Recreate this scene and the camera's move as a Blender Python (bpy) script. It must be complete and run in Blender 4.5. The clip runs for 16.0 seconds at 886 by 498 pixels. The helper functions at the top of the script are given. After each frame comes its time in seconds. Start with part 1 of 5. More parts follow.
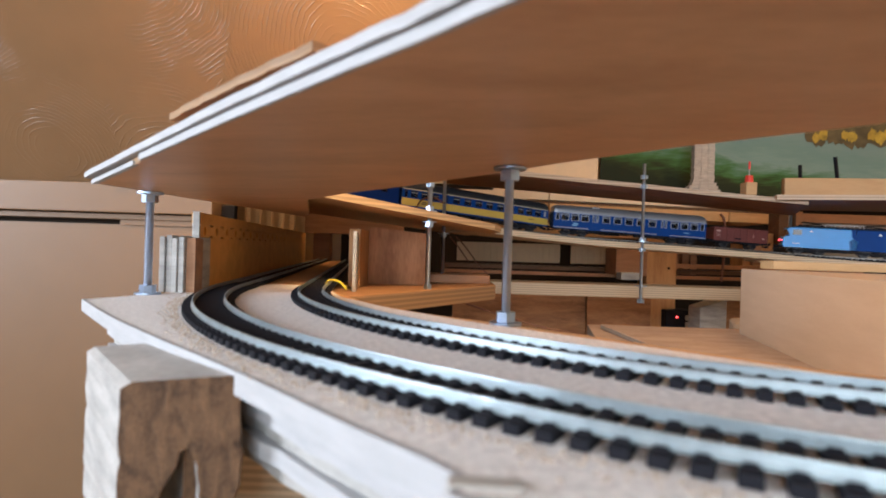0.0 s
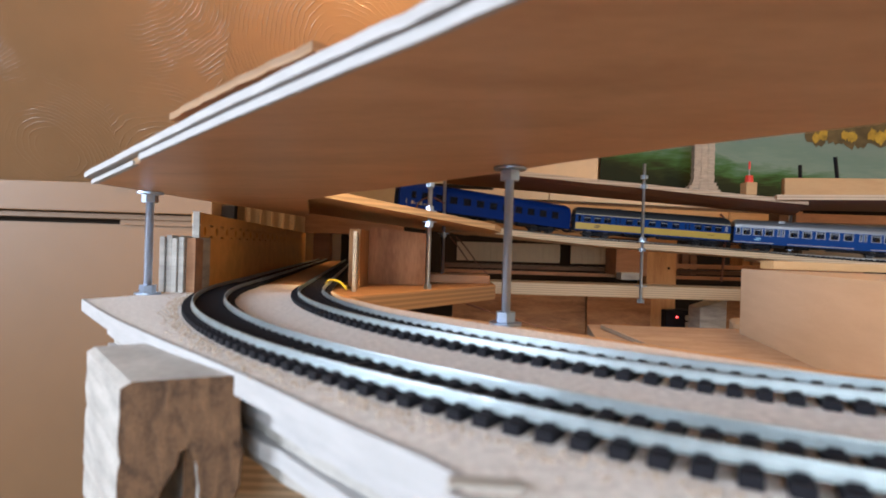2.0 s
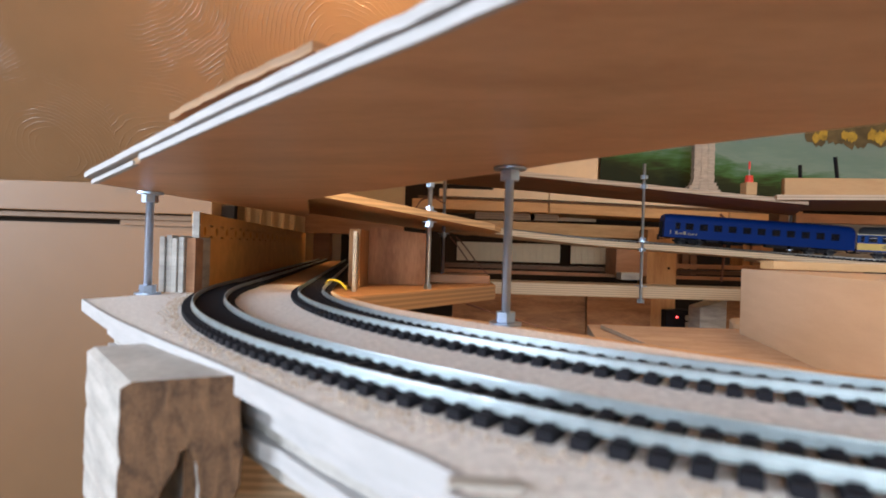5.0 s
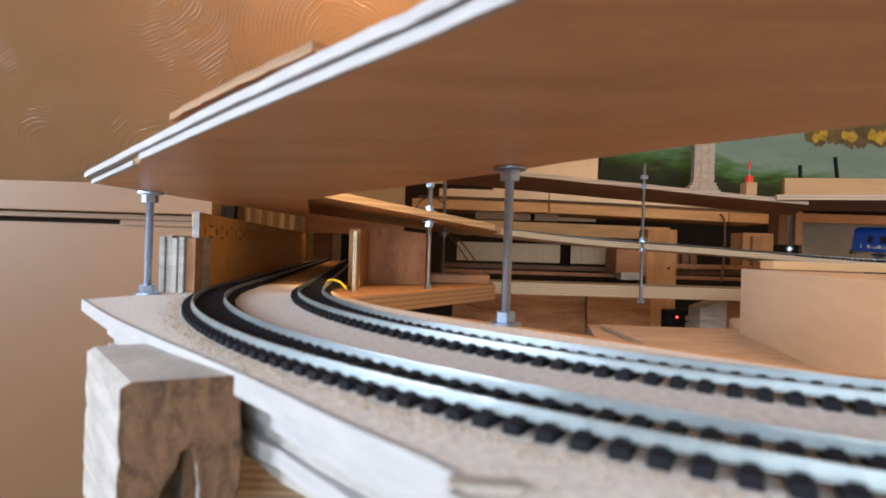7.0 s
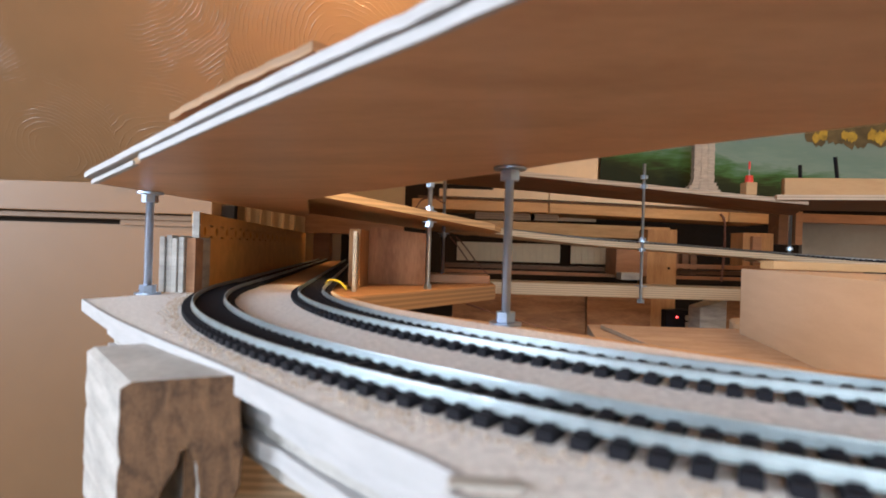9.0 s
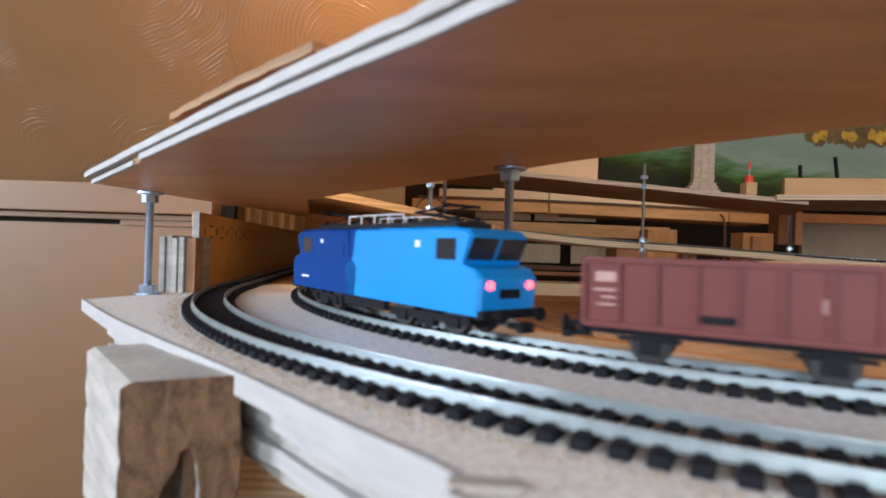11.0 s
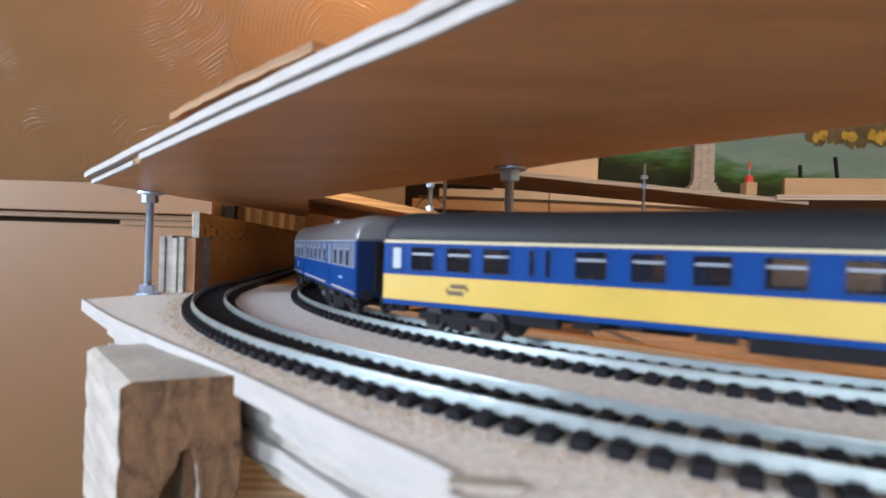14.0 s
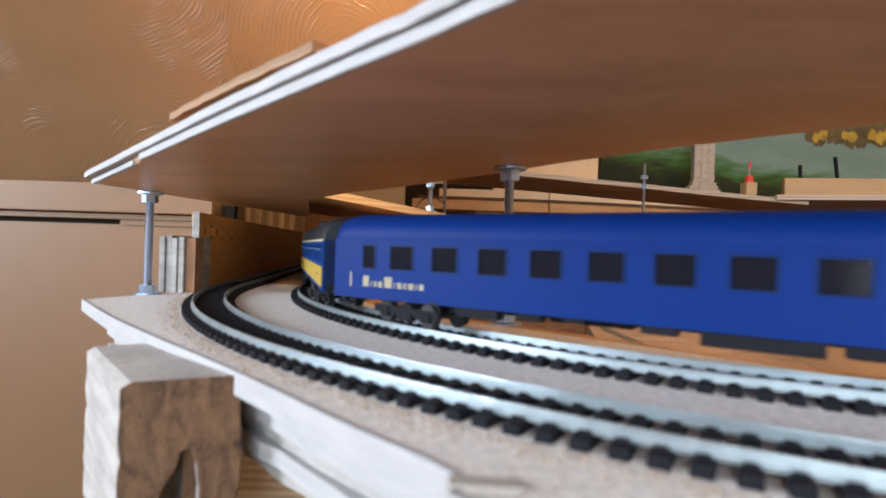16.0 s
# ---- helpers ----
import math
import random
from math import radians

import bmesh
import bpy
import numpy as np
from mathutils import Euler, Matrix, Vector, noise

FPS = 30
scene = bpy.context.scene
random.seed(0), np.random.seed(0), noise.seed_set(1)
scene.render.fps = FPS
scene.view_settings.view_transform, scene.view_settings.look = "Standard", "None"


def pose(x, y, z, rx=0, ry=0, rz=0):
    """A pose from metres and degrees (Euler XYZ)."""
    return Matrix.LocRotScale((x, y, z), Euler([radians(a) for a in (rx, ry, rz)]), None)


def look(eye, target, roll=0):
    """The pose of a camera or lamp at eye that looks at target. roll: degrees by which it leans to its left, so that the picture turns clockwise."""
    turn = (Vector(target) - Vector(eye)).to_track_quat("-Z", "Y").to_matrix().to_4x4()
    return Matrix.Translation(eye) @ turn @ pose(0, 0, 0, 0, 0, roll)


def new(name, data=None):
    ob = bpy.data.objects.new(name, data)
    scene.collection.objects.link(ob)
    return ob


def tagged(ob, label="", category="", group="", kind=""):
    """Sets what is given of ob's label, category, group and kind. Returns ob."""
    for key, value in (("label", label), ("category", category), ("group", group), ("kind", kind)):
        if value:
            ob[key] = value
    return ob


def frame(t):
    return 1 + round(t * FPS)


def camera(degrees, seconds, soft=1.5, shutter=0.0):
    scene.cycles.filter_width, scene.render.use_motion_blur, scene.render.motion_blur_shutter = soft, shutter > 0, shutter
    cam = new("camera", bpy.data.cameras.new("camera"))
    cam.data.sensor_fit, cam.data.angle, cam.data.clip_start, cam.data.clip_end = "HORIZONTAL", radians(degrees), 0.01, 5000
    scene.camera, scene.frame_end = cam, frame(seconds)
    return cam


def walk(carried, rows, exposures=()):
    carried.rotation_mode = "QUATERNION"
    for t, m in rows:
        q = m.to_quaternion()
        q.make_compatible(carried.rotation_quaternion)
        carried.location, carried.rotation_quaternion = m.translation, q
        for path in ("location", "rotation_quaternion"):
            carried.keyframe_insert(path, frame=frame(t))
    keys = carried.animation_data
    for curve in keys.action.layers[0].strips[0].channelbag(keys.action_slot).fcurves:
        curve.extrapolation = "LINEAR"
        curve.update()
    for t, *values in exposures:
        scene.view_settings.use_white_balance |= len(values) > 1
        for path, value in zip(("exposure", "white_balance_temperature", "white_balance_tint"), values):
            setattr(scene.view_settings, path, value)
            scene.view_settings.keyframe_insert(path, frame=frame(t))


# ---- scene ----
# ---------------------------------------------------------------- camera
cam = camera(79.07, 16.0, soft=1.8, shutter=0.35)
cam.data.dof.use_dof, cam.data.dof.focus_distance, cam.data.dof.aperture_fstop = True, 0.62, 14.0
EYE = (0.0, 0.0, 0.036)
POSE = look(EYE, (0.0, 1.0, 0.035), 1.72)
walk(cam, [(0.0, POSE), (16.0, POSE)], exposures=[(0.0, 0.40), (9.2, 0.42), (11.3, 0.22), (12.5, 0.30), (14.0, 0.35), (16.0, 0.42)])

# ---------------------------------------------------------------- light
world = bpy.data.worlds.new("sky")
scene.world = world
world.use_nodes = True
wn = world.node_tree
sky = wn.nodes.new("ShaderNodeTexSky")
sky.sky_type, sky.sun_disc = "NISHITA", False
sky.sun_elevation, sky.sun_rotation = radians(35), radians(200)
wn.links.new(sky.outputs[0], wn.nodes["Background"].inputs[0])
wn.nodes["Background"].inputs[1].default_value = 0.10


def lamp(name, kind, m, energy, color, size=0.1, size_y=None):
    d = bpy.data.lights.new(name, kind)
    d.energy, d.color = energy, color
    if kind == "AREA":
        d.shape, d.size, d.size_y = "RECTANGLE", size, size_y or size
    else:
        d.shadow_soft_size = size
    ob = new(name, d)
    ob.matrix_world = m
    return ob


# daylight in the gable window to the left and the window behind the camera, and the warm bulbs over the layout
lamp("gable_daylight", "AREA", look((-1.52, -0.28, 0.36), (0.0, 0.12, 0.0)), 29, (0.80, 0.88, 1.0), 0.72, 0.60)
lamp("window_daylight", "AREA", look((-0.25, -1.98, 0.45), (0.1, 0.3, 0.05)), 34, (0.75, 0.87, 1.0), 1.5, 1.2)
lamp("room_bulb_light", "POINT", pose(-0.03, 0.29, 0.295), 5.5, (1.0, 0.68, 0.37), 0.04)
lamp("ceiling_bulb_light", "POINT", pose(0.75, 0.55, 1.1), 12.5, (1.0, 0.57, 0.28), 0.06)


# ---------------------------------------------------------------- materials
def nodes_of(name):
    m = bpy.data.materials.new(name)
    m.use_nodes = True
    return m, m.node_tree.nodes, m.node_tree.links, m.node_tree.nodes["Principled BSDF"]


def plain(name, color, rough=0.5, metal=0.0, vary=0.12, scale=60.0, bump=0.05, stretch=(1, 1, 1), emit=0.0, alpha=1.0, coat=0.0, spec=0.5):
    m, n, l, b = nodes_of(name)
    tc = n.new("ShaderNodeTexCoord")
    mp = n.new("ShaderNodeMapping")
    mp.inputs["Scale"].default_value = stretch
    l.new(tc.outputs["Object"], mp.inputs[0])
    big, fine = n.new("ShaderNodeTexNoise"), n.new("ShaderNodeTexNoise")
    big.inputs["Scale"].default_value, big.inputs["Detail"].default_value = scale, 4
    fine.inputs["Scale"].default_value, fine.inputs["Detail"].default_value = scale * 9, 3
    l.new(mp.outputs[0], big.inputs["Vector"])
    l.new(mp.outputs[0], fine.inputs["Vector"])
    mix = n.new("ShaderNodeMath")
    mix.operation = "MULTIPLY_ADD"
    l.new(fine.outputs["Fac"], mix.inputs[0])
    mix.inputs[1].default_value = 0.45
    l.new(big.outputs["Fac"], mix.inputs[2])
    ramp = n.new("ShaderNodeValToRGB")
    ramp.color_ramp.elements[0].position, ramp.color_ramp.elements[1].position = 0.45, 1.0
    ramp.color_ramp.elements[0].color = (*[c * (1 - vary) for c in color], 1)
    ramp.color_ramp.elements[1].color = (*[min(1, c * (1 + vary)) for c in color], 1)
    l.new(mix.outputs[0], ramp.inputs[0])
    l.new(ramp.outputs[0], b.inputs["Base Color"])
    b.inputs["Roughness"].default_value, b.inputs["Metallic"].default_value = rough, metal
    b.inputs["Alpha"].default_value, b.inputs["Coat Weight"].default_value = alpha, coat
    b.inputs["Specular IOR Level"].default_value = spec
    if bump:
        bp = n.new("ShaderNodeBump")
        bp.inputs["Strength"].default_value, bp.inputs["Distance"].default_value = bump, 0.0006
        l.new(mix.outputs[0], bp.inputs["Height"])
        l.new(bp.outputs[0], b.inputs["Normal"])
    if emit:
        b.inputs["Emission Color"].default_value = (*color, 1)
        b.inputs["Emission Strength"].default_value = emit
    return m


def wood(name, light, dark, stretch=(1, 9, 9), scale=14.0, rough=0.6, bump=0.15, knots=0.0, ply=0.0, edge=None):
    """Grain along x of the stretched space; ply: thickness of the veneers that show on upright edges."""
    m, n, l, b = nodes_of(name)
    tc, mp = n.new("ShaderNodeTexCoord"), n.new("ShaderNodeMapping")
    mp.inputs["Scale"].default_value = stretch
    l.new(tc.outputs["Object"], mp.inputs[0])
    big, fine = n.new("ShaderNodeTexNoise"), n.new("ShaderNodeTexNoise")
    big.inputs["Scale"].default_value, big.inputs["Detail"].default_value, big.inputs["Distortion"].default_value = scale, 5, 0.6
    fine.inputs["Scale"].default_value, fine.inputs["Detail"].default_value = scale * 8, 4
    l.new(mp.outputs[0], big.inputs["Vector"])
    l.new(mp.outputs[0], fine.inputs["Vector"])
    add = n.new("ShaderNodeMath")
    add.operation = "MULTIPLY_ADD"
    l.new(fine.outputs["Fac"], add.inputs[0])
    add.inputs[1].default_value = 0.5
    l.new(big.outputs["Fac"], add.inputs[2])
    ramp = n.new("ShaderNodeValToRGB")
    e = ramp.color_ramp.elements
    e[0].position, e[1].position = 0.5, 0.95
    e[0].color, e[1].color = (*dark, 1), (*light, 1)
    l.new(add.outputs[0], ramp.inputs[0])
    out = ramp.outputs[0]
    if knots:
        vo = n.new("ShaderNodeTexVoronoi")
        vo.inputs["Scale"].default_value = knots
        l.new(tc.outputs["Object"], vo.inputs["Vector"])
        kr = n.new("ShaderNodeValToRGB")
        kr.color_ramp.elements[0].position, kr.color_ramp.elements[1].position = 0.02, 0.055
        kr.color_ramp.elements[0].color, kr.color_ramp.elements[1].color = (0.35, 0.25, 0.18, 1), (1, 1, 1, 1)
        l.new(vo.outputs["Distance"], kr.inputs[0])
        mu = n.new("ShaderNodeMixRGB")
        mu.blend_type, mu.inputs[0].default_value = "MULTIPLY", 1.0
        l.new(out, mu.inputs[1])
        l.new(kr.outputs[0], mu.inputs[2])
        out = mu.outputs[0]
    if ply:
        sep, geo = n.new("ShaderNodeSeparateXYZ"), n.new("ShaderNodeNewGeometry")
        sz = n.new("ShaderNodeSeparateXYZ")
        l.new(geo.outputs["Normal"], sep.inputs[0])
        l.new(tc.outputs["Object"], sz.inputs[0])
        wv = n.new("ShaderNodeMath")
        wv.operation = "MULTIPLY"
        wv.inputs[1].default_value = math.pi / ply
        l.new(sz.outputs["Z"], wv.inputs[0])
        sn = n.new("ShaderNodeMath")
        sn.operation = "SINE"
        l.new(wv.outputs[0], sn.inputs[0])
        er = n.new("ShaderNodeValToRGB")
        ec = edge or light
        er.color_ramp.elements[0].position, er.color_ramp.elements[1].position = 0.25, 0.6
        er.color_ramp.elements[0].color = (*[c * 0.72 for c in ec], 1)
        er.color_ramp.elements[1].color = (*ec, 1)
        nz = n.new("ShaderNodeMath")
        nz.operation = "MULTIPLY_ADD"
        l.new(fine.outputs["Fac"], nz.inputs[0])
        nz.inputs[1].default_value = 0.6
        l.new(sn.outputs[0], nz.inputs[2])
        l.new(nz.outputs[0], er.inputs[0])
        ab = n.new("ShaderNodeMath")
        ab.operation = "ABSOLUTE"
        l.new(sep.outputs["Z"], ab.inputs[0])
        gt = n.new("ShaderNodeMath")
        gt.operation = "GREATER_THAN"
        gt.inputs[1].default_value = 0.6
        l.new(ab.outputs[0], gt.inputs[0])
        mx = n.new("ShaderNodeMixRGB")
        l.new(gt.outputs[0], mx.inputs[0])
        l.new(er.outputs[0], mx.inputs[1])
        l.new(out, mx.inputs[2])
        out = mx.outputs[0]
    l.new(out, b.inputs["Base Color"])
    b.inputs["Roughness"].default_value, b.inputs["Specular IOR Level"].default_value = rough, 0.3
    bp = n.new("ShaderNodeBump")
    bp.inputs["Strength"].default_value, bp.inputs["Distance"].default_value = bump, 0.0006
    l.new(add.outputs[0], bp.inputs["Height"])
    l.new(bp.outputs[0], b.inputs["Normal"])
    return m


def plaster_material():
    """Brown paint over plaster combed in overlapping arcs."""
    m, n, l, b = nodes_of("combed_plaster")
    tc = n.new("ShaderNodeTexCoord")
    vo = n.new("ShaderNodeTexVoronoi")
    vo.inputs["Scale"].default_value = 6.5
    l.new(tc.outputs["Object"], vo.inputs["Vector"])
    mul, sn = n.new("ShaderNodeMath"), n.new("ShaderNodeMath")
    mul.operation, sn.operation = "MULTIPLY", "SINE"
    ns = n.new("ShaderNodeTexNoise")
    ns.inputs["Scale"].default_value, ns.inputs["Detail"].default_value = 22, 3
    l.new(tc.outputs["Object"], ns.inputs["Vector"])
    wob = n.new("ShaderNodeMath")
    wob.operation = "MULTIPLY_ADD"
    l.new(ns.outputs["Fac"], wob.inputs[0])
    wob.inputs[1].default_value = 0.07
    l.new(vo.outputs["Distance"], wob.inputs[2])
    l.new(wob.outputs[0], mul.inputs[0])
    mul.inputs[1].default_value = 330
    l.new(mul.outputs[0], sn.inputs[0])
    mask, mr = n.new("ShaderNodeTexNoise"), n.new("ShaderNodeValToRGB")
    mask.inputs["Scale"].default_value = 5
    l.new(tc.outputs["Object"], mask.inputs["Vector"])
    mr.color_ramp.elements[0].position, mr.color_ramp.elements[1].position = 0.44, 0.57
    l.new(mask.outputs["Fac"], mr.inputs[0])
    # the comb turns on its heel: no strokes close to the middle of an arc, and each stroke breaks off here and there
    away, gaps, both, gr = n.new("ShaderNodeMapRange"), n.new("ShaderNodeTexNoise"), n.new("ShaderNodeMath"), n.new("ShaderNodeMapRange")
    away.inputs["From Min"].default_value, away.inputs["From Max"].default_value = 0.16, 0.30
    l.new(vo.outputs["Distance"], away.inputs["Value"])
    gaps.inputs["Scale"].default_value, gaps.inputs["Detail"].default_value = 38, 3
    l.new(tc.outputs["Object"], gaps.inputs["Vector"])
    gr.inputs["From Min"].default_value, gr.inputs["From Max"].default_value = 0.38, 0.58
    l.new(gaps.outputs["Fac"], gr.inputs["Value"])
    both.operation = "MULTIPLY"
    l.new(away.outputs[0], both.inputs[0])
    l.new(gr.outputs[0], both.inputs[1])
    cut = n.new("ShaderNodeMath")
    cut.operation = "MULTIPLY"
    l.new(both.outputs[0], cut.inputs[0])
    l.new(mr.outputs[0], cut.inputs[1])
    hm = n.new("ShaderNodeMath")
    hm.operation = "MULTIPLY"
    ridge = n.new("ShaderNodeMapRange")
    ridge.inputs["From Min"].default_value, ridge.inputs["From Max"].default_value = 0.72, 1.0
    l.new(sn.outputs[0], ridge.inputs["Value"])
    l.new(ridge.outputs[0], hm.inputs[0])
    l.new(cut.outputs[0], hm.inputs[1])
    bp = n.new("ShaderNodeBump")
    bp.inputs["Strength"].default_value, bp.inputs["Distance"].default_value = 1.0, 0.0005
    l.new(hm.outputs[0], bp.inputs["Height"])
    l.new(bp.outputs[0], b.inputs["Normal"])
    cr = n.new("ShaderNodeValToRGB")
    cr.color_ramp.elements[0].color, cr.color_ramp.elements[1].color = (0.17, 0.095, 0.045, 1), (0.215, 0.122, 0.06, 1)
    l.new(ns.outputs["Fac"], cr.inputs[0])
    l.new(cr.outputs[0], b.inputs["Base Color"])
    b.inputs["Roughness"].default_value = 0.36
    return m


def mural_material():
    """Hand-painted landscape: dark wood at the foot, green meadow, teal sky, yellow trees."""
    m, n, l, b = nodes_of("painted_landscape")
    tc, sp = n.new("ShaderNodeTexCoord"), n.new("ShaderNodeSeparateXYZ")
    l.new(tc.outputs["Object"], sp.inputs[0])
    ns, mp = n.new("ShaderNodeTexNoise"), n.new("ShaderNodeMapping")
    mp.inputs["Scale"].default_value = (1, 1, 3.2)
    l.new(tc.outputs["Object"], mp.inputs[0])
    l.new(mp.outputs[0], ns.inputs["Vector"])
    ns.inputs["Scale"].default_value, ns.inputs["Detail"].default_value, ns.inputs["Distortion"].default_value = 9, 5, 0.8
    # brush strokes, long and flat
    br, bmap = n.new("ShaderNodeTexNoise"), n.new("ShaderNodeMapping")
    bmap.inputs["Scale"].default_value = (1.0, 1.0, 7.0)
    bmap.inputs["Rotation"].default_value = (0, radians(12), 0)
    l.new(tc.outputs["Object"], bmap.inputs[0])
    l.new(bmap.outputs[0], br.inputs["Vector"])
    br.inputs["Scale"].default_value, br.inputs["Detail"].default_value, br.inputs["Distortion"].default_value = 22, 6, 1.2
    # height above the foot, lifted to the left so that the wood climbs there
    sl = n.new("ShaderNodeMath")
    sl.operation = "MULTIPLY_ADD"
    l.new(sp.outputs["X"], sl.inputs[0])
    sl.inputs[1].default_value = 0.14
    l.new(sp.outputs["Z"], sl.inputs[2])
    ad, ad2 = n.new("ShaderNodeMath"), n.new("ShaderNodeMath")
    ad.operation = ad2.operation = "MULTIPLY_ADD"
    l.new(ns.outputs["Fac"], ad.inputs[0])
    ad.inputs[1].default_value = 0.085
    l.new(sl.outputs[0], ad.inputs[2])
    l.new(br.outputs["Fac"], ad2.inputs[0])
    ad2.inputs[1].default_value = 0.05
    l.new(ad.outputs[0], ad2.inputs[2])
    rg = n.new("ShaderNodeMapRange")
    rg.inputs["From Min"].default_value, rg.inputs["From Max"].default_value = 0.335, 0.505
    l.new(ad2.outputs[0], rg.inputs["Value"])
    ramp = n.new("ShaderNodeValToRGB")
    e = ramp.color_ramp.elements
    e[0].position, e[0].color = 0.10, (0.022, 0.028, 0.014, 1)
    e[1].position, e[1].color = 0.95, (0.17, 0.255, 0.24, 1)
    for p_, c in ((0.22, (0.032, 0.045, 0.018, 1)), (0.29, (0.038, 0.085, 0.026, 1)), (0.38, (0.06, 0.145, 0.05, 1)), (0.47, (0.095, 0.19, 0.125, 1)), (0.58, (0.18, 0.275, 0.25, 1)), (0.76, (0.145, 0.24, 0.225, 1))):
        k = e.new(p_)
        k.color = c
    l.new(rg.outputs[0], ramp.inputs[0])
    l.new(ramp.outputs[0], b.inputs["Base Color"])
    b.inputs["Roughness"].default_value, b.inputs["Specular IOR Level"].default_value = 0.6, 0.12
    bp = n.new("ShaderNodeBump")
    bp.inputs["Strength"].default_value, bp.inputs["Distance"].default_value = 0.3, 0.001
    l.new(ns.outputs["Fac"], bp.inputs["Height"])
    l.new(bp.outputs[0], b.inputs["Normal"])
    return m


GREY_SHEET = plain("grey_underlay", (0.80, 0.775, 0.75), 0.85, vary=0.22, scale=420, bump=0.8)
# ply edges that face the daylight: its brightness is put into the white
DAYLIT_EDGE = plain("daylit_ply_edge", (0.41, 0.41, 0.42), 0.7, vary=0.10, scale=70, bump=0.5, stretch=(1, 1, 6))
PLY = wood("bare_plywood", (0.60, 0.36, 0.175), (0.47, 0.255, 0.115), (2, 8, 8), 10, 0.55, ply=0.0022, edge=(0.54, 0.35, 0.19))
PLY_UNDER = wood("reddish_plywood_face", (0.66, 0.360, 0.188), (0.52, 0.270, 0.134), (2.2, 8, 8), 7, 0.42, 0.05, ply=0.0014, edge=(0.46, 0.29, 0.16))
PLY_PALE = wood("pale_plywood", (0.62, 0.46, 0.29), (0.50, 0.35, 0.21), (2, 9, 9), 11, 0.6, ply=0.0016, edge=(0.62, 0.47, 0.32))
PINE = wood("pine_timber", (0.60, 0.35, 0.155), (0.44, 0.23, 0.09), (1.2, 10, 10), 9, 0.55, knots=9)
PINE_UP = wood("pine_timber_upright", (0.54, 0.29, 0.125), (0.36, 0.17, 0.068), (10, 10, 1.2), 9, 0.55, knots=9)
DARK_WOOD = wood("dark_brown_wood", (0.20, 0.10, 0.05), (0.10, 0.05, 0.028), (1.2, 10, 10), 9, 0.5)
PANEL = wood("varnished_pine_panel", (0.80, 0.42, 0.13), (0.62, 0.29, 0.08), (9, 1.2, 9), 7, 0.4, 0.08)
HARDBOARD = plain("brown_hardboard", (0.145, 0.078, 0.035), 0.5, vary=0.07, scale=5, bump=0.08)
END_GRAIN = wood("sawn_end_grain", (0.17, 0.092, 0.047), (0.04, 0.021, 0.012), (3, 3, 1.4), 90, 0.85, 0.9)
# pale wood pieces, and wood whose daylight is coloured in as white
PALE_DAYLIT = plain("pale_and_daylit_timber", (0.38, 0.365, 0.345), 0.75, vary=0.30, scale=40, bump=0.5, stretch=(1, 1, 5))
PLASTER = plaster_material()
CARD = plain("brown_cardboard", (0.39, 0.295, 0.225), 0.8, vary=0.06, scale=20, bump=0.08, stretch=(1, 1, 6))
GREYCARD = plain("grey_card", (0.26, 0.225, 0.185), 0.8, vary=0.10, scale=14, bump=0.1)
CREAM = plain("cream_paint", (0.74, 0.62, 0.44), 0.5, vary=0.05, scale=8, bump=0.05)
STEEL = plain("zinc_plated_steel", (0.42, 0.54, 0.72), 0.28, 1.0, vary=0.12, scale=200, bump=0.1)
RAIL = plain("nickel_silver_rail", (0.58, 0.68, 0.72), 0.40, 1.0, vary=0.15, scale=90, bump=0.05)
BLACK = plain("black_plastic", (0.010, 0.010, 0.014), 0.7, vary=0.2, scale=120, bump=0.1, spec=0.15)
# near-black paints in the shade of gaps and holes; one dark post too
SHADE_BLACK = plain("painted_shade_black", (0.03, 0.021, 0.016), 0.9, vary=0.2, scale=8, spec=0.1)
GRIT = plain("sand_grit", (0.46, 0.37, 0.29), 0.9, vary=0.3, scale=300, bump=0.3)
MURAL = mural_material()
BLUE = plain("coach_blue", (0.001, 0.041, 0.205), 0.50, vary=0.06, scale=40, bump=0.02, spec=0.12)
NIGHT = plain("night_blue", (0.002, 0.022, 0.145), 0.50, vary=0.06, scale=40, bump=0.02, spec=0.10)
LBLUE = plain("light_blue", (0.0, 0.24, 0.66), 0.35, vary=0.05, scale=40, bump=0.02)
YELLOW = plain("band_yellow", (0.50, 0.35, 0.065), 0.4, vary=0.06, scale=40, bump=0.02)
SILVER = plain("silver_roof", (0.24, 0.255, 0.29), 0.30, 0.45, vary=0.06, scale=30, bump=0.03)
DARKROOF = plain("dark_grey_roof", (0.022, 0.025, 0.032), 0.5, vary=0.1, scale=30, bump=0.03, spec=0.25)
WHITE = plain("white_print", (0.75, 0.77, 0.80), 0.5, vary=0.04, scale=80, bump=0)
FRAME = plain("grey_window_frame", (0.28, 0.33, 0.42), 0.45, 0.2, vary=0.05, scale=80, bump=0)
RUST = plain("wagon_brown", (0.125, 0.022, 0.018), 0.55, vary=0.14, scale=60, bump=0.06)
SEAT = plain("brown_seats", (0.055, 0.028, 0.02), 0.6, vary=0.15, scale=80)
GLASS = plain("tinted_pane", (0.025, 0.025, 0.03), 0.08, vary=0.05, scale=30, bump=0, alpha=0.36, spec=0.05)
# nearly opaque pane: the unlit interior's darkness is put into its colour
NIGHTGLASS = plain("darkened_pane", (0.012, 0.012, 0.018), 0.08, vary=0.05, scale=30, bump=0, alpha=0.8, spec=0.08)
REDLAMP = plain("red_tail_light", (1.0, 0.06, 0.08), 0.4, emit=6.0, vary=0.02, bump=0)
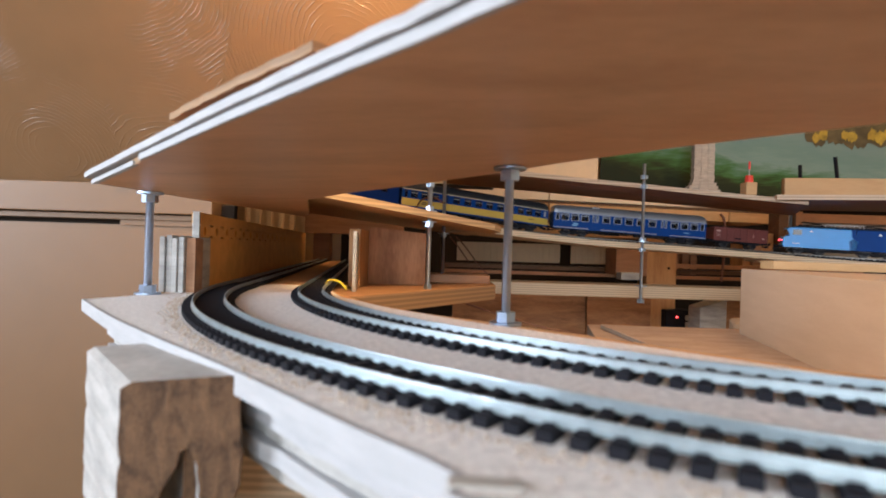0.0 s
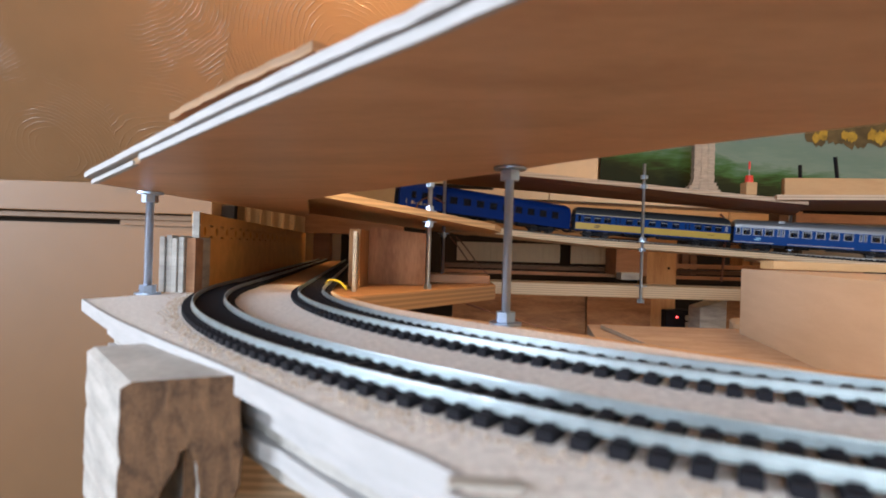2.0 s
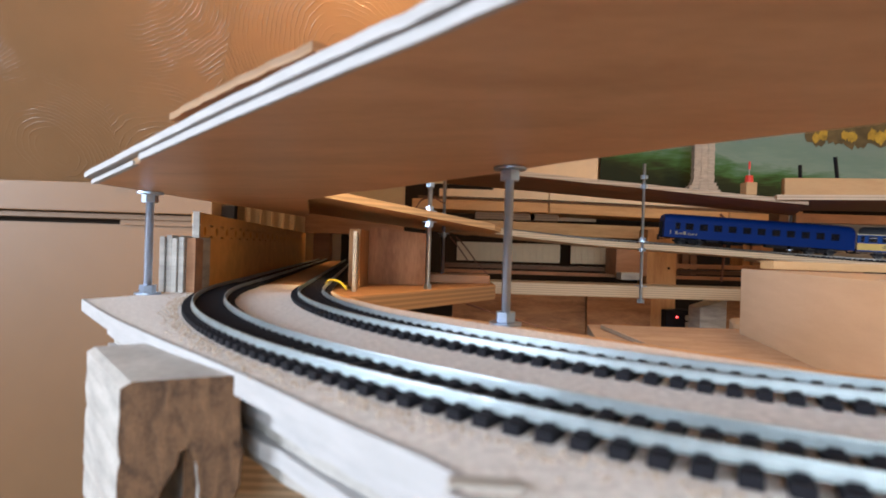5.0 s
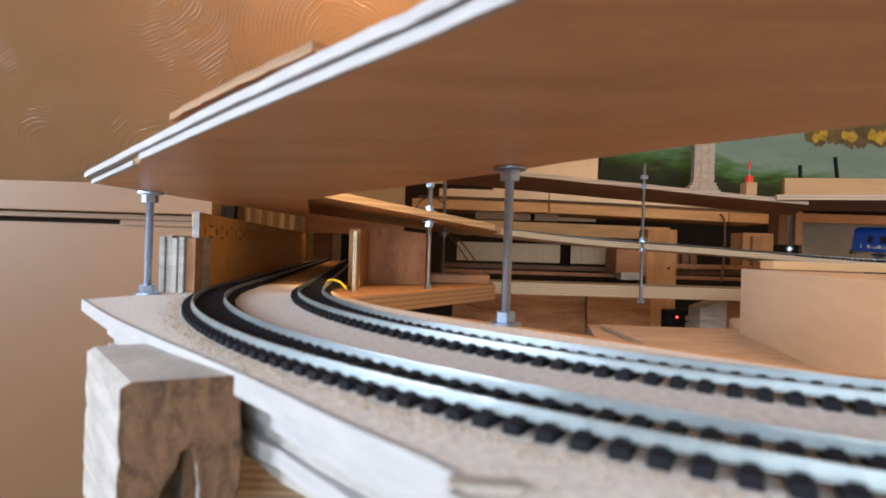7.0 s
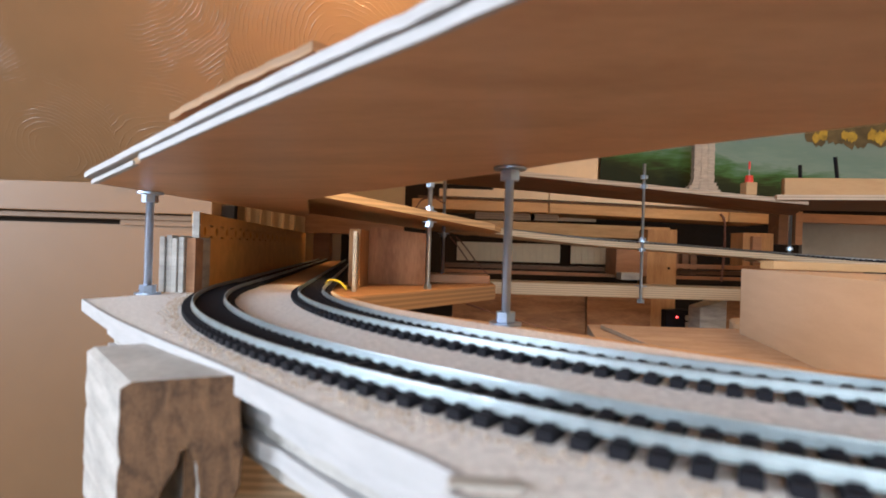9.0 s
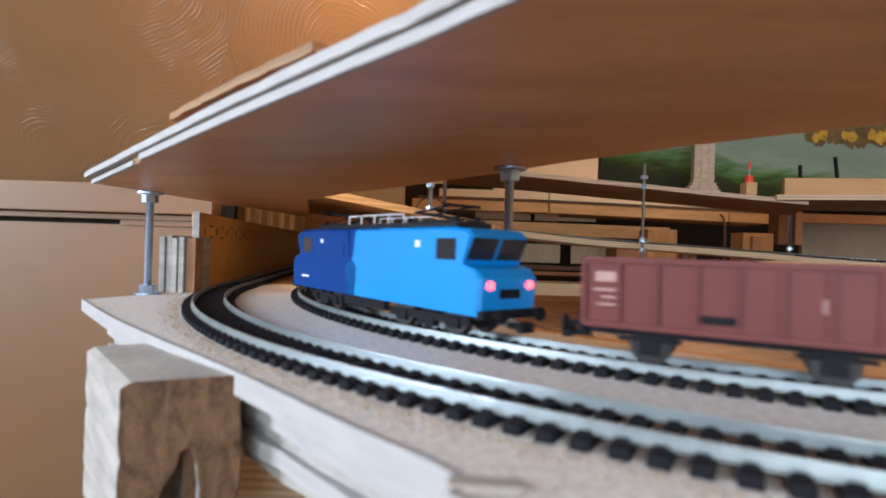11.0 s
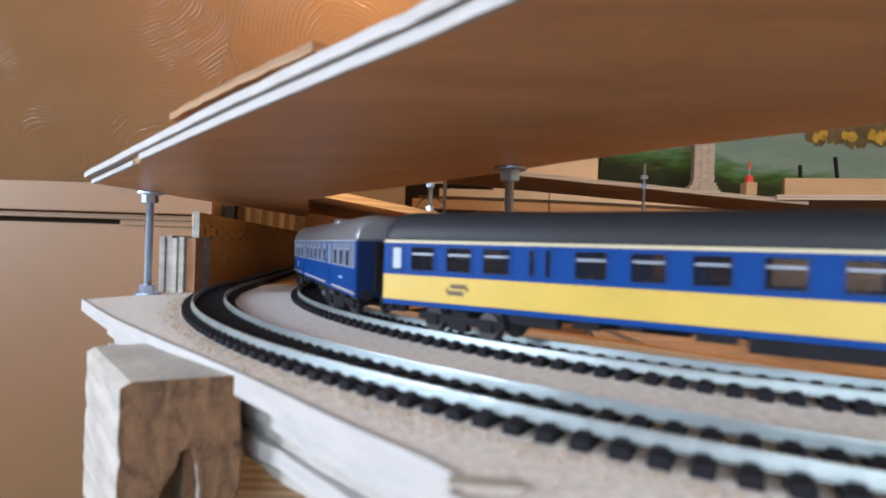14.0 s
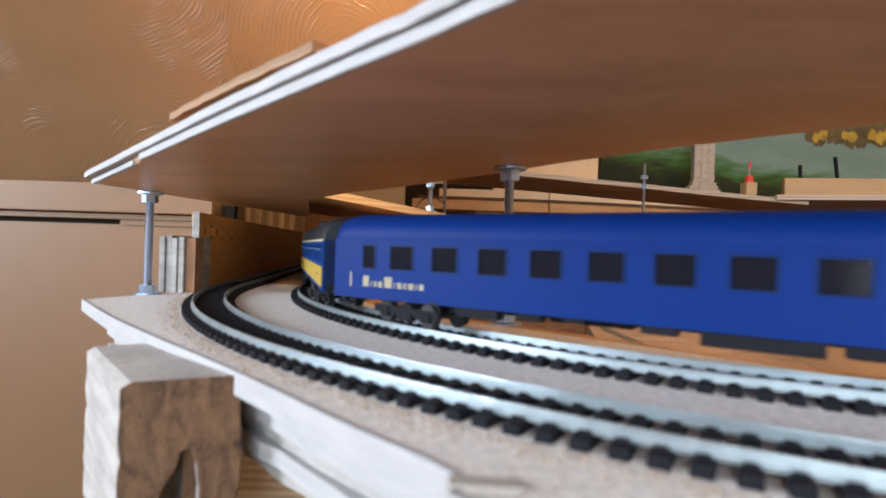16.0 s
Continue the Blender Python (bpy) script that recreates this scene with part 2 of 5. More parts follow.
LED = plain("red_led", (1.0, 0.05, 0.05), 0.4, emit=8.0, vary=0.02, bump=0)
REDPAINT = plain("red_paint", (0.75, 0.05, 0.03), 0.45, vary=0.06, scale=60)
COPPER = plain("copper_wire", (0.14, 0.05, 0.03), 0.5, 0.2, vary=0.1, scale=100, bump=0)
YELLOWWIRE = plain("yellow_wire", (0.80, 0.62, 0.05), 0.5, vary=0.05, scale=100, bump=0)
STONE = plain("grey_block_paint", (0.42, 0.39, 0.35), 0.8, vary=0.18, scale=60, bump=0.3, stretch=(1, 1, 3))


# ---------------------------------------------------------------- mesh tools
def part(name, bm, material, parent, label=""):
    me = bpy.data.meshes.new(name)
    bmesh.ops.recalc_face_normals(bm, faces=bm.faces)
    bm.to_mesh(me)
    bm.free()
    me.materials.append(material)
    ob = new(name, me)
    if parent:
        ob.parent = parent
    if label:
        ob["label"] = label
    return ob


def shared(name, me, parent, m, label=""):
    ob = new(name, me)
    ob.parent = parent
    ob.matrix_basis = m
    if label:
        ob["label"] = label
    return ob


def thing(name, label, category, m=None, group="", kind=""):
    ob = new(name)
    ob.empty_display_size = 0.01
    if m is not None:
        ob.matrix_world = m
    return tagged(ob, label, category, group, kind)


def mesh_thing(name, bm, material, label, category, group="", kind=""):
    return tagged(part(name, bm, material, None), label, category, group, kind)


def box(bm, x0, x1, y0, y1, z0, z1, bevel=0.0):
    vs = [bm.verts.new((x, y, z)) for x in (x0, x1) for y in (y0, y1) for z in (z0, z1)]
    f = [(0, 1, 3, 2), (4, 6, 7, 5), (0, 4, 5, 1), (2, 3, 7, 6), (0, 2, 6, 4), (1, 5, 7, 3)]
    fs = [bm.faces.new([vs[i] for i in q]) for q in f]
    if bevel:
        es = list({e for q in fs for e in q.edges})
        bmesh.ops.bevel(bm, geom=es, offset=bevel, segments=2, affect="EDGES", profile=0.6)
    return bm


def bx(*a, bevel=0.0):
    return box(bmesh.new(), *a, bevel=bevel)


def prism(poly, low, high, bevel=0.0, bm=None):
    """An upright prism over a plan outline; low and high are heights or functions of x, y."""
    bm = bm or bmesh.new()
    lo = low if callable(low) else (lambda x, y: low)
    hi = high if callable(high) else (lambda x, y: high)
    a = [bm.verts.new((x, y, lo(x, y))) for x, y in poly]
    b = [bm.verts.new((x, y, hi(x, y))) for x, y in poly]
    n = len(poly)
    fs = [bm.faces.new(a[::-1]), bm.faces.new(b)]
    for i in range(n):
        fs.append(bm.faces.new((a[i], a[(i + 1) % n], b[(i + 1) % n], b[i])))
    if bevel:
        es = list({e for q in fs for e in q.edges})
        bmesh.ops.bevel(bm, geom=es, offset=bevel, segments=1, affect="EDGES")
    return bm


def beam(p, q, width, z0, z1, bevel=0.0006, z0b=None, z1b=None):
    """A straight timber in plan from p to q; heights may differ at the two ends."""
    p, q = Vector(p), Vector(q)
    d = (q - p).normalized()
    nrm = Vector((-d.y, d.x)) * width / 2
    ln = (q - p).length
    z0b, z1b = z0 if z0b is None else z0b, z1 if z1b is None else z1b
    k = lambda x, y: (Vector((x, y)) - p).dot(d) / ln
    poly = [tuple(p - nrm), tuple(q - nrm), tuple(q + nrm), tuple(p + nrm)]
    return prism(poly, lambda x, y: z0 + (z0b - z0) * k(x, y), lambda x, y: z1 + (z1b - z1) * k(x, y), bevel)


def cyl(bm, p, q, r, seg=12, r2=None):
    p, q = Vector(p), Vector(q)
    m = Matrix.Translation((p + q) / 2) @ (q - p).to_track_quat("Z", "Y").to_matrix().to_4x4()
    bmesh.ops.create_cone(bm, cap_ends=True, segments=seg, radius1=r, radius2=r if r2 is None else r2, depth=(q - p).length, matrix=m)
    return bm


def tube(points, r, seg=6):
    """A wire through the points."""
    bm = bmesh.new()
    pts = [Vector(p) for p in points]
    rings = []
    for i, p in enumerate(pts):
        d = (pts[min(i + 1, len(pts) - 1)] - pts[max(i - 1, 0)]).normalized()
        m = d.to_track_quat("Z", "Y").to_matrix()
        rings.append([bm.verts.new(p + m @ Vector((r * math.cos(a), r * math.sin(a), 0))) for a in [2 * math.pi * k / seg for k in range(seg)]])
    for a, b in zip(rings, rings[1:]):
        for k in range(seg):
            bm.faces.new((a[k], a[(k + 1) % seg], b[(k + 1) % seg], b[k]))
    bm.faces.new(rings[0][::-1])
    bm.faces.new(rings[-1])
    return bm


def smooth_curve(points, n=8):
    """Catmull-Rom through the points."""
    pts = [Vector(p) for p in points]
    pts = [2 * pts[0] - pts[1]] + pts + [2 * pts[-1] - pts[-2]]
    out = []
    for i in range(1, len(pts) - 2):
        a, b, c, d = pts[i - 1:i + 3]
        for k in range(n):
            t = k / n
            out.append(0.5 * ((2 * b) + (c - a) * t + (2 * a - 5 * b + 4 * c - d) * t * t + (3 * b - a - 3 * c + d) * t ** 3))
    out.append(pts[-2])
    return out


def extrude_profile(profile, stations):
    """Rings of a (y, z) profile at x stations (x, scale_y, scale_z, z_pivot)."""
    bm = bmesh.new()
    rings = [[bm.verts.new((x, y * sy, zp + (z - zp) * sz)) for y, z in profile] for x, sy, sz, zp in stations]
    n = len(profile)
    for a, b in zip(rings, rings[1:]):
        for k in range(n):
            bm.faces.new((a[k], a[(k + 1) % n], b[(k + 1) % n], b[k]))
    bm.faces.new(rings[0][::-1])
    bm.faces.new(rings[-1])
    return bm


# ---------------------------------------------------------------- the railway's line
CX, CY = 0.259, 0.464          # centre of the near curve
R_OUT, R_IN = 0.4219, 0.3614   # two concentric tracks
TURN = radians(188)            # where the curve runs out into the straight
RAIL_TOP = 0.005
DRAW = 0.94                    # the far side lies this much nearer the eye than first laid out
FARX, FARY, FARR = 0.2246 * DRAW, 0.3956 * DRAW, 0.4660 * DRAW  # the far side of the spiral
EASE = 0.2384


def near_line(radius, first=330.0, straight=1.1, step=0.6):
    pts, a = [], first
    while a > 188:
        pts.append((CX + radius * math.cos(radians(a)), CY + radius * math.sin(radians(a))))
        a -= step
    e = (CX + radius * math.cos(TURN), CY + radius * math.sin(TURN))
    h = TURN - math.pi / 2
    for i in range(int(straight / 0.02) + 1):
        pts.append((e[0] + 0.02 * i * math.cos(h), e[1] + 0.02 * i * math.sin(h)))
    return pts


def spiral_line():
    """Plan of the train's way, in travel order, and the index of the far summit."""
    x, y, h = FARX + FARR * math.cos(radians(152)), FARY + FARR * math.sin(radians(152)), radians(242)
    lead = []
    for k in range(110):
        h -= 0.006 / 0.18 if h > radians(163) else 0
        x, y = x + 0.006 * math.cos(h), y + 0.006 * math.sin(h)
        lead.append((x, y))
    pts = lead[::-1] + [(FARX + FARR * math.cos(radians(a)), FARY + FARR * math.sin(radians(a))) for a in np.arange(152, 90, -0.5)]
    summit = len(pts)
    top, foot = FARY + FARR, CY - R_IN
    r, xe = (top - foot) / 2, FARX + EASE
    pts += [(FARX, top)]
    pts += [(xe + r * math.cos(radians(a)), (top + foot) / 2 + r * math.sin(radians(a))) for a in np.arange(90, -90, -0.5)]
    pts += near_line(R_IN, 270.0, 1.4, 0.5)
    return pts, summit


LINE, SUMMIT = spiral_line()
LINE = np.array(LINE)
S_AT = np.concatenate([[0], np.cumsum(np.linalg.norm(np.diff(LINE, axis=0), axis=1))])
S_AT -= S_AT[SUMMIT]


def rail_height(s):
    return float(np.interp(s, [-1.222, -0.432, -0.282, -0.161, -0.084, 0.0, 0.156, 0.283, 0.383, 1.2, 1.45, 9], [0.0980, 0.0924, 0.0807, 0.0713, 0.0656, 0.0597, 0.0527, 0.0462, 0.0412, 0.010, RAIL_TOP, RAIL_TOP]))


def on_line(s):
    return Vector((float(np.interp(s, S_AT, LINE[:, 0])), float(np.interp(s, S_AT, LINE[:, 1])), rail_height(s)))


# ---------------------------------------------------------------- room shell
def room():
    t = 0.02
    sl = lambda x, y: 0.085 + (0.5 - y) * 1.2
    mesh_thing("ceiling", prism([(-1.6, 0.515), (-0.205, 0.515), (-0.10, 0.46), (0.10, 0.38), (0.25, -0.62), (-1.6, -0.62)], sl, lambda x, y: sl(x, y) + t), PLASTER,
               "sloping brown attic ceiling in combed plaster", "ceiling", kind="structure")
    w = thing("wall_west", "brown hardboard knee wall under the sloping ceiling", "wall", kind="structure")
    part("panel", bx(-1.6, -0.21, 0.50, 0.512, -0.95, 0.0495), HARDBOARD, w)
    part("batten", bx(-1.6, -0.212, 0.490, 0.512, 0.0600, 0.0870, bevel=0.001), HARDBOARD, w, "smooth brown cover strip")
    part("batten", bx(-1.6, -0.207, 0.496, 0.512, 0.0540, 0.0590, bevel=0.0006), HARDBOARD, w, "narrow brown cover strip")
    # the shade between the cover strips, coloured onto a slab behind
    part("gap", bx(-1.6, -0.20, 0.512, 0.52, -0.95, 0.09), SHADE_BLACK, w, "near-black slab painted as the shade behind the strips")
    part("strip", bx(-0.30, -0.207, 0.498, 0.5115, 0.0492, 0.0542), HARDBOARD, w)
    mesh_thing("floor", bx(-1.6, 2.2, -2.1, 1.7, -0.97, -0.95), plain("floor_boards", (0.30, 0.19, 0.11), 0.5, stretch=(1, 8, 1), scale=6), "brown boarded attic floor", "floor", kind="structure")
    mesh_thing("wall_north", bx(-1.6, 2.2, 1.45, 1.5, -0.95, 1.6), CREAM, "cream painted back wall", "wall", kind="structure")
    mesh_thing("wall_east", bx(2.15, 2.2, -2.1, 1.45, -0.95, 1.6), CREAM, "cream painted side wall", "wall", kind="structure")
    g = thing("wall_gable", "brown boarded gable wall with a window opening", "wall", kind="structure")
    for a in ((-1.65, -1.6, -2.1, -0.66, -0.95, 1.6), (-1.65, -1.6, 0.10, 1.5, -0.95, 1.6), (-1.65, -1.6, -0.66, 0.10, -0.95, 0.04), (-1.65, -1.6, -0.66, 0.10, 0.68, 1.6)):
        part("wall_piece", bx(*a), HARDBOARD, g)
    s = thing("wall_south", "cream wall with a wide window opening", "wall", kind="structure")
    for a in ((-1.6, -1.05, -2.1, -2.05, -0.95, 1.6), (0.55, 2.15, -2.1, -2.05, -0.95, 1.6), (-1.05, 0.55, -2.1, -2.05, -0.95, -0.2), (-1.05, 0.55, -2.1, -2.05, 1.1, 1.6)):
        part("wall_piece", bx(*a), CREAM, s)
    mesh_thing("ceiling_flat", bx(-1.65, 2.2, -2.1, 1.5, 1.6, 1.63), CREAM, "cream flat attic ceiling", "ceiling", kind="structure")
    # painted scenery on the back wall
    mesh_thing("backdrop", bx(0.36, 1.60, 1.245, 1.25, 0.163, 0.62), MURAL, "hand-painted green landscape backdrop board", "backdrop", kind="structure")


def rod(name_label, x, y, z0, z1, nuts=(), washers=(), r=0.0026):
    o = thing("threaded_rod", name_label, "threaded rod", group="rods that carry the decks")
    bm = bmesh.new()
    pitch, seg = 0.0010, 12
    n = int((z1 - z0) / (pitch / 2))
    rings = []
    for i in range(n + 1):
        z = z0 + (z1 - z0) * i / n
        rr = r if i % 2 else r * 0.90
        rings.append([bm.verts.new((x + rr * math.cos(6.2832 * k / seg), y + rr * math.sin(6.2832 * k / seg), z)) for k in range(seg)])
    for a, b in zip(rings, rings[1:]):
        for k in range(seg):
            bm.faces.new((a[k], a[(k + 1) % seg], b[(k + 1) % seg], b[k]))
    bm.faces.new(rings[0][::-1])
    bm.faces.new(rings[-1])
    part("shaft", bm, STEEL, o)
    for z in nuts:
        part("hex_nut", cyl(bmesh.new(), (x, y, z), (x, y, z + 0.005), 0.0050, 6), STEEL, o)
    for z in washers:
        part("washer", cyl(bmesh.new(), (x, y, z), (x, y, z + 0.0012), 0.0080, 24), STEEL, o)
    return o


def decks():
    # ---- near deck
    outer = [(-0.209, 0.314), (-0.150, 0.246), (-0.095, 0.189), (-0.057, 0.151), (-0.020, 0.111), (0.003, 0.087), (0.0035, 0.0785), (0.016, 0.074), (0.05, 0.056), (0.12, 0.035),
             (0.26, 0.015), (0.42, 0.035), (0.60, 0.12), (0.75, 0.28)]
    inner = [(0.66, 0.36), (0.52, 0.22), (0.36, 0.145), (0.25, 0.135), (0.17, 0.155), (0.125, 0.182), (0.094, 0.213), (0.066, 0.239), (0.026, 0.274), (-0.009, 0.302), (-0.043, 0.342), (-0.066, 0.385),
             (-0.092, 0.44), (-0.112, 0.55), (-0.16, 0.86), (-0.24, 1.40)]
    back = [(-0.36, 1.40), (-0.262, 0.70), (-0.222, 0.52), (-0.178, 0.385)]
    d = thing("track_deck", "layered plywood deck carrying two curved tracks", "deck", kind="structure")
    part("top_ply", prism(outer + inner + back, -0.0062, -0.0010, 0.0004), PLY, d, "bare orange plywood top")
    # front lip with its daylight coloured in white, and rougher veneers set back under it
    def strip(out, inset, width, z0, z1, rough=0.0):
        pts = [Vector(p) for p in out]
        a, b = [], []
        for i, p in enumerate(pts):
            q = (pts[min(i + 1, len(pts) - 1)] - pts[max(i - 1, 0)]).normalized()
            nn = Vector((-q.y, q.x))
            jag = rough * noise.noise(Vector((i * 1.7, (z1(0, 0) if callable(z1) else z1) * 900, 3)))
            a.append(tuple(p + nn * (inset + jag)))
            b.append(tuple(p + nn * (inset + width)))
        return prism(a + b[::-1], z0, z1)
    fine = [tuple(v) for v in smooth_curve([(x, y, 0) for x, y in outer[:12]], 6)]
    fine = [(v[0], v[1]) for v in fine]
    part("lip", strip(fine, -0.0012, 0.0017, -0.0064, 0.0002), DAYLIT_EDGE, d, "plywood edge coloured white for daylight")
    for k, (ins, z1, z0) in enumerate(((0.010, -0.0075, -0.0115), (0.0075, -0.0118, -0.0165), (0.0105, -0.0169, -0.0215), (0.008, -0.0218, -0.027), (0.011, -0.0273, -0.032))):
        part("ply_layer", strip(fine[2:], ins, 0.06, z0, z1, rough=0.0014), (PALE_DAYLIT, DAYLIT_EDGE)[k % 2], d, "rough plywood layer coloured white for daylight")
    cover = outer[:12] + [(0.42, 0.10), (0.30, 0.118), (0.22, 0.126), (0.135, 0.160), (0.075, 0.215), (0.02, 0.262), (-0.03, 0.315), (-0.070, 0.375), (-0.086, 0.42), (-0.098, 0.470), (-0.150, 0.475), (-0.172, 0.40), (-0.178, 0.385)]
    mesh_thing("underlay_sheet", prism(cover, -0.0009, 0.0), GREY_SHEET, "pale grey underlay sheet on the track deck", "underlay", kind="structure")
    # slot near the lip: a grey plate added where the deck is cut open
    mesh_thing("slot_cover", prism([(0.0030 + 0.0095 * u + 0.0014 * c, 0.0822 - 0.0005 * u + 0.0017 * s_) for u, c, s_ in
               [(0, -0.3, -1), (1, 0.3, -1), (1, 0.9, -0.5), (1, 1, 0), (1, 0.3, 1), (0, -0.3, 1), (0, -1, 0.3), (0, -0.9, -0.4)]], -0.002, 0.0006), STONE,
               "grey rounded plate standing in for a slot at the deck edge", "slot filler")
    bm = bmesh.new()
    rnd = random.Random(4)
    for i in range(1500):
        a = radians(rnd.uniform(192, 262))
        rr = R_OUT + 0.0150 + abs(rnd.gauss(0, 0.0038))
        s_ = rnd.uniform(0.00018, 0.00050)
        bmesh.ops.create_icosphere(bm, subdivisions=1, radius=s_, matrix=Matrix.Translation((CX + rr * math.cos(a), CY + rr * math.sin(a), s_ * 0.4)))
    mesh_thing("sand", bm, GRIT, "loose sand grains along the outer track", "sand", kind="stuff")

    # ---- deck overhead, climbing to the right
    ux, uy = 0.926, -0.377
    up = lambda x, y: 0.0675 + 0.041 * ((x + 0.194) * ux + (y - 0.354) * uy)
    edge = [(-0.209, 0.316), (-0.137, 0.242), (-0.073, 0.177), (-0.027, 0.132), (-0.004, 0.110), (0.014, 0.092), (0.06, 0.055), (0.16, 0.01), (0.32, -0.01), (0.52, 0.05), (0.70, 0.20)]
    inn = [(0.60, 0.33), (0.46, 0.20), (0.32, 0.15), (0.23, 0.158), (0.149, 0.183), (0.095, 0.221), (0.056, 0.255), (0.028, 0.286), (-0.002, 0.314), (-0.035, 0.345), (-0.064, 0.366), (-0.105, 0.41), (-0.138, 0.55)]
    bk = [(-0.151, 0.58), (-0.168, 0.475), (-0.186, 0.40)]
    u = thing("upper_deck", "overhead plywood deck with a white splintered edge", "deck", kind="structure")
    at = lambda h: (lambda x, y: up(x, y) + h)
    part("lower_ply", prism([(-0.2030, 0.3135), (-0.150, 0.2565)] + edge[1:] + inn + bk + [(-0.198, 0.335)], at(0), at(0.0031)), PLY_UNDER, u, "reddish plywood underside")
    part("tongue", prism([(-0.2052, 0.3115), (-0.146, 0.2505), (-0.1445, 0.2524), (-0.2032, 0.3137)], at(-0.0003), at(0.0019)), DAYLIT_EDGE, u, "splintered veneer tongue")
    part("upper_ply", prism(edge + inn + bk, at(0.0036), at(0.0064)), PLY_UNDER, u)
    ef = [(v[0], v[1]) for v in smooth_curve([(x, y, 0) for x, y in edge[1:9]], 5)]
    part("white_edge", strip(ef, -0.0014, 0.003, at(0.0001), at(0.0030)), DAYLIT_EDGE, u, "lower plywood edge coloured white for daylight")
    ef2 = [(v[0], v[1]) for v in smooth_curve([(x, y, 0) for x, y in edge[:9]], 5)]
    part("white_edge", strip(ef2, -0.0030, 0.005, at(0.0035), at(0.0065), rough=0.0010), DAYLIT_EDGE, u, "upper plywood edge coloured white for daylight")
    ef3 = [(v[0], v[1]) for v in smooth_curve([(-0.113, 0.226, 0), (-0.090, 0.202, 0), (-0.066, 0.178, 0), (-0.034, 0.147, 0)], 6)]
    lift = lambda h: (lambda x, y: up(x, y) + h - 0.028 * max(0.0, x + 0.117))
    # added dark filler that plays the shadow under the torn strip
    part("packing_strip", strip(ef3, 0.0002, 0.016, at(0.0066), lift(0.0133)), DARK_WOOD, u)
    part("hardboard_strip", strip(ef3, -0.0036, 0.022, lift(0.0135), lift(0.0164), rough=0.0012), SHELFPLY, u, "torn brown hardboard strip")
    part("splinter", prism([(-0.126, 0.240), (-0.113, 0.230), (-0.110, 0.236), (-0.120, 0.248)], at(0.0066), at(0.0125)), PLY, u, "loose wood splinter")
    rod("zinc threaded rod holding the upper deck, beside a wood stack", -0.194, 0.354, -0.006, 0.0920, nuts=(0.0012, 0.0605, 0.0745), washers=(0.0, 0.0660))
    rod("thick zinc threaded rod between the two decks", 0.032, 0.266, -0.0055, 0.0875, nuts=(0.0006, 0.0705), washers=(-0.0008, 0.0758), r=0.0023)


def tracks():
    web = bmesh.new()
    box(web, -0.0019, 0.0019, -0.0134, 0.0134, 0.0, 0.0024, 0.00025)
    for y in (-0.00825, 0.00825):
        for dy in (-0.0019, 0.0019):
            box(web, -0.0012, 0.0012, y + dy - 0.0005, y + dy + 0.0005, 0.0023, 0.0031)
    sleeper = bpy.data.meshes.new("sleeper")
    web.to_mesh(sleeper)
    web.free()
    sleeper.materials.append(BLACK)
    head = [(0.00048 * math.cos(a), 0.0045 + 0.00048 * math.sin(a)) for a in [math.pi * k / 8 for k in range(9)]]
    prof = [(-0.0009, 0.0022), (0.0009, 0.0022), (0.0009, 0.0025), (0.0003, 0.0028), (0.0003, 0.0041)] + head + [(-0.0003, 0.0041), (-0.0003, 0.0028), (-0.0009, 0.0025)]

    def rail(pts, off):
        bm = bmesh.new()
        rings = []
        n = len(pts)
        for i, p in enumerate(pts):
            q = (Vector(pts[min(i + 1, n - 1)]) - Vector(pts[max(i - 1, 0)])).normalized()
            nx = Vector((-q.y, q.x, 0))
            z = p[2]
            rings.append([bm.verts.new((p[0] + nx.x * (off + y), p[1] + nx.y * (off + y), z + h)) for y, h in prof])
        for a, b in zip(rings, rings[1:]):
            for k in range(len(prof)):
                f = bm.faces.new((a[k], a[(k + 1) % len(prof)], b[(k + 1) % len(prof)], b[k]))
                f.smooth = 4 < k < 13
        return bm

    def track(label, pts, single, steel=RAIL):
        o = thing("track", label, "railway track", group="model railway tracks")
        pts = [Vector(p) for p in pts]
        for off in (-0.00825, 0.00825):
            part("rail", rail(pts, off), steel, o, "shiny nickel-silver rail" if steel == RAIL else "far rail with its dimmer light coloured in")
        s = 0.0
        rest = []
        last = None
        count = 0
        ln = np.concatenate([[0], np.cumsum([(b - a).length for a, b in zip(pts, pts[1:])])])
        arr = np.array(pts)
        rr = random.Random(2)
        while s < ln[-1] - 0.01:
            p = [float(np.interp(s, ln, arr[:, k])) for k in range(3)]
            q = [float(np.interp(s + 0.004, ln, arr[:, k])) for k in range(3)]
            a = math.atan2(q[1] - p[1], q[0] - p[0])
            pitch = -math.asin(max(-1, min(1, (q[2] - p[2]) / 0.004)))
            m = Matrix.Translation(p) @ Matrix.Rotation(a + rr.gauss(0, 0.012), 4, "Z") @ Matrix.Rotation(pitch, 4, "Y")
            if single(p) and count < 260:
                shared("sleeper", sleeper, o, m)
                count += 1
            else:
                rest.append(m)
            s += 0.0066
        if rest:
            bm = bmesh.new()
            for m in rest:
                vs = []
                for x in (-0.0019, 0.0019):
                    for y in (-0.0134, 0.0134):
                        for z in (0, 0.0023):
                            vs.append(bm.verts.new(m @ Vector((x, y, z))))
                for f in ((0, 1, 3, 2), (4, 6, 7, 5), (0, 4, 5, 1), (2, 3, 7, 6), (0, 2, 6, 4), (1, 5, 7, 3)):
                    bm.faces.new([vs[i] for i in f])
            k = part("sleeper_run", bm, BLACK, o, "black sleepers further along")
            k["kind"] = "stuff"
        # moulded webs under the rails
        wb = bmesh.new()
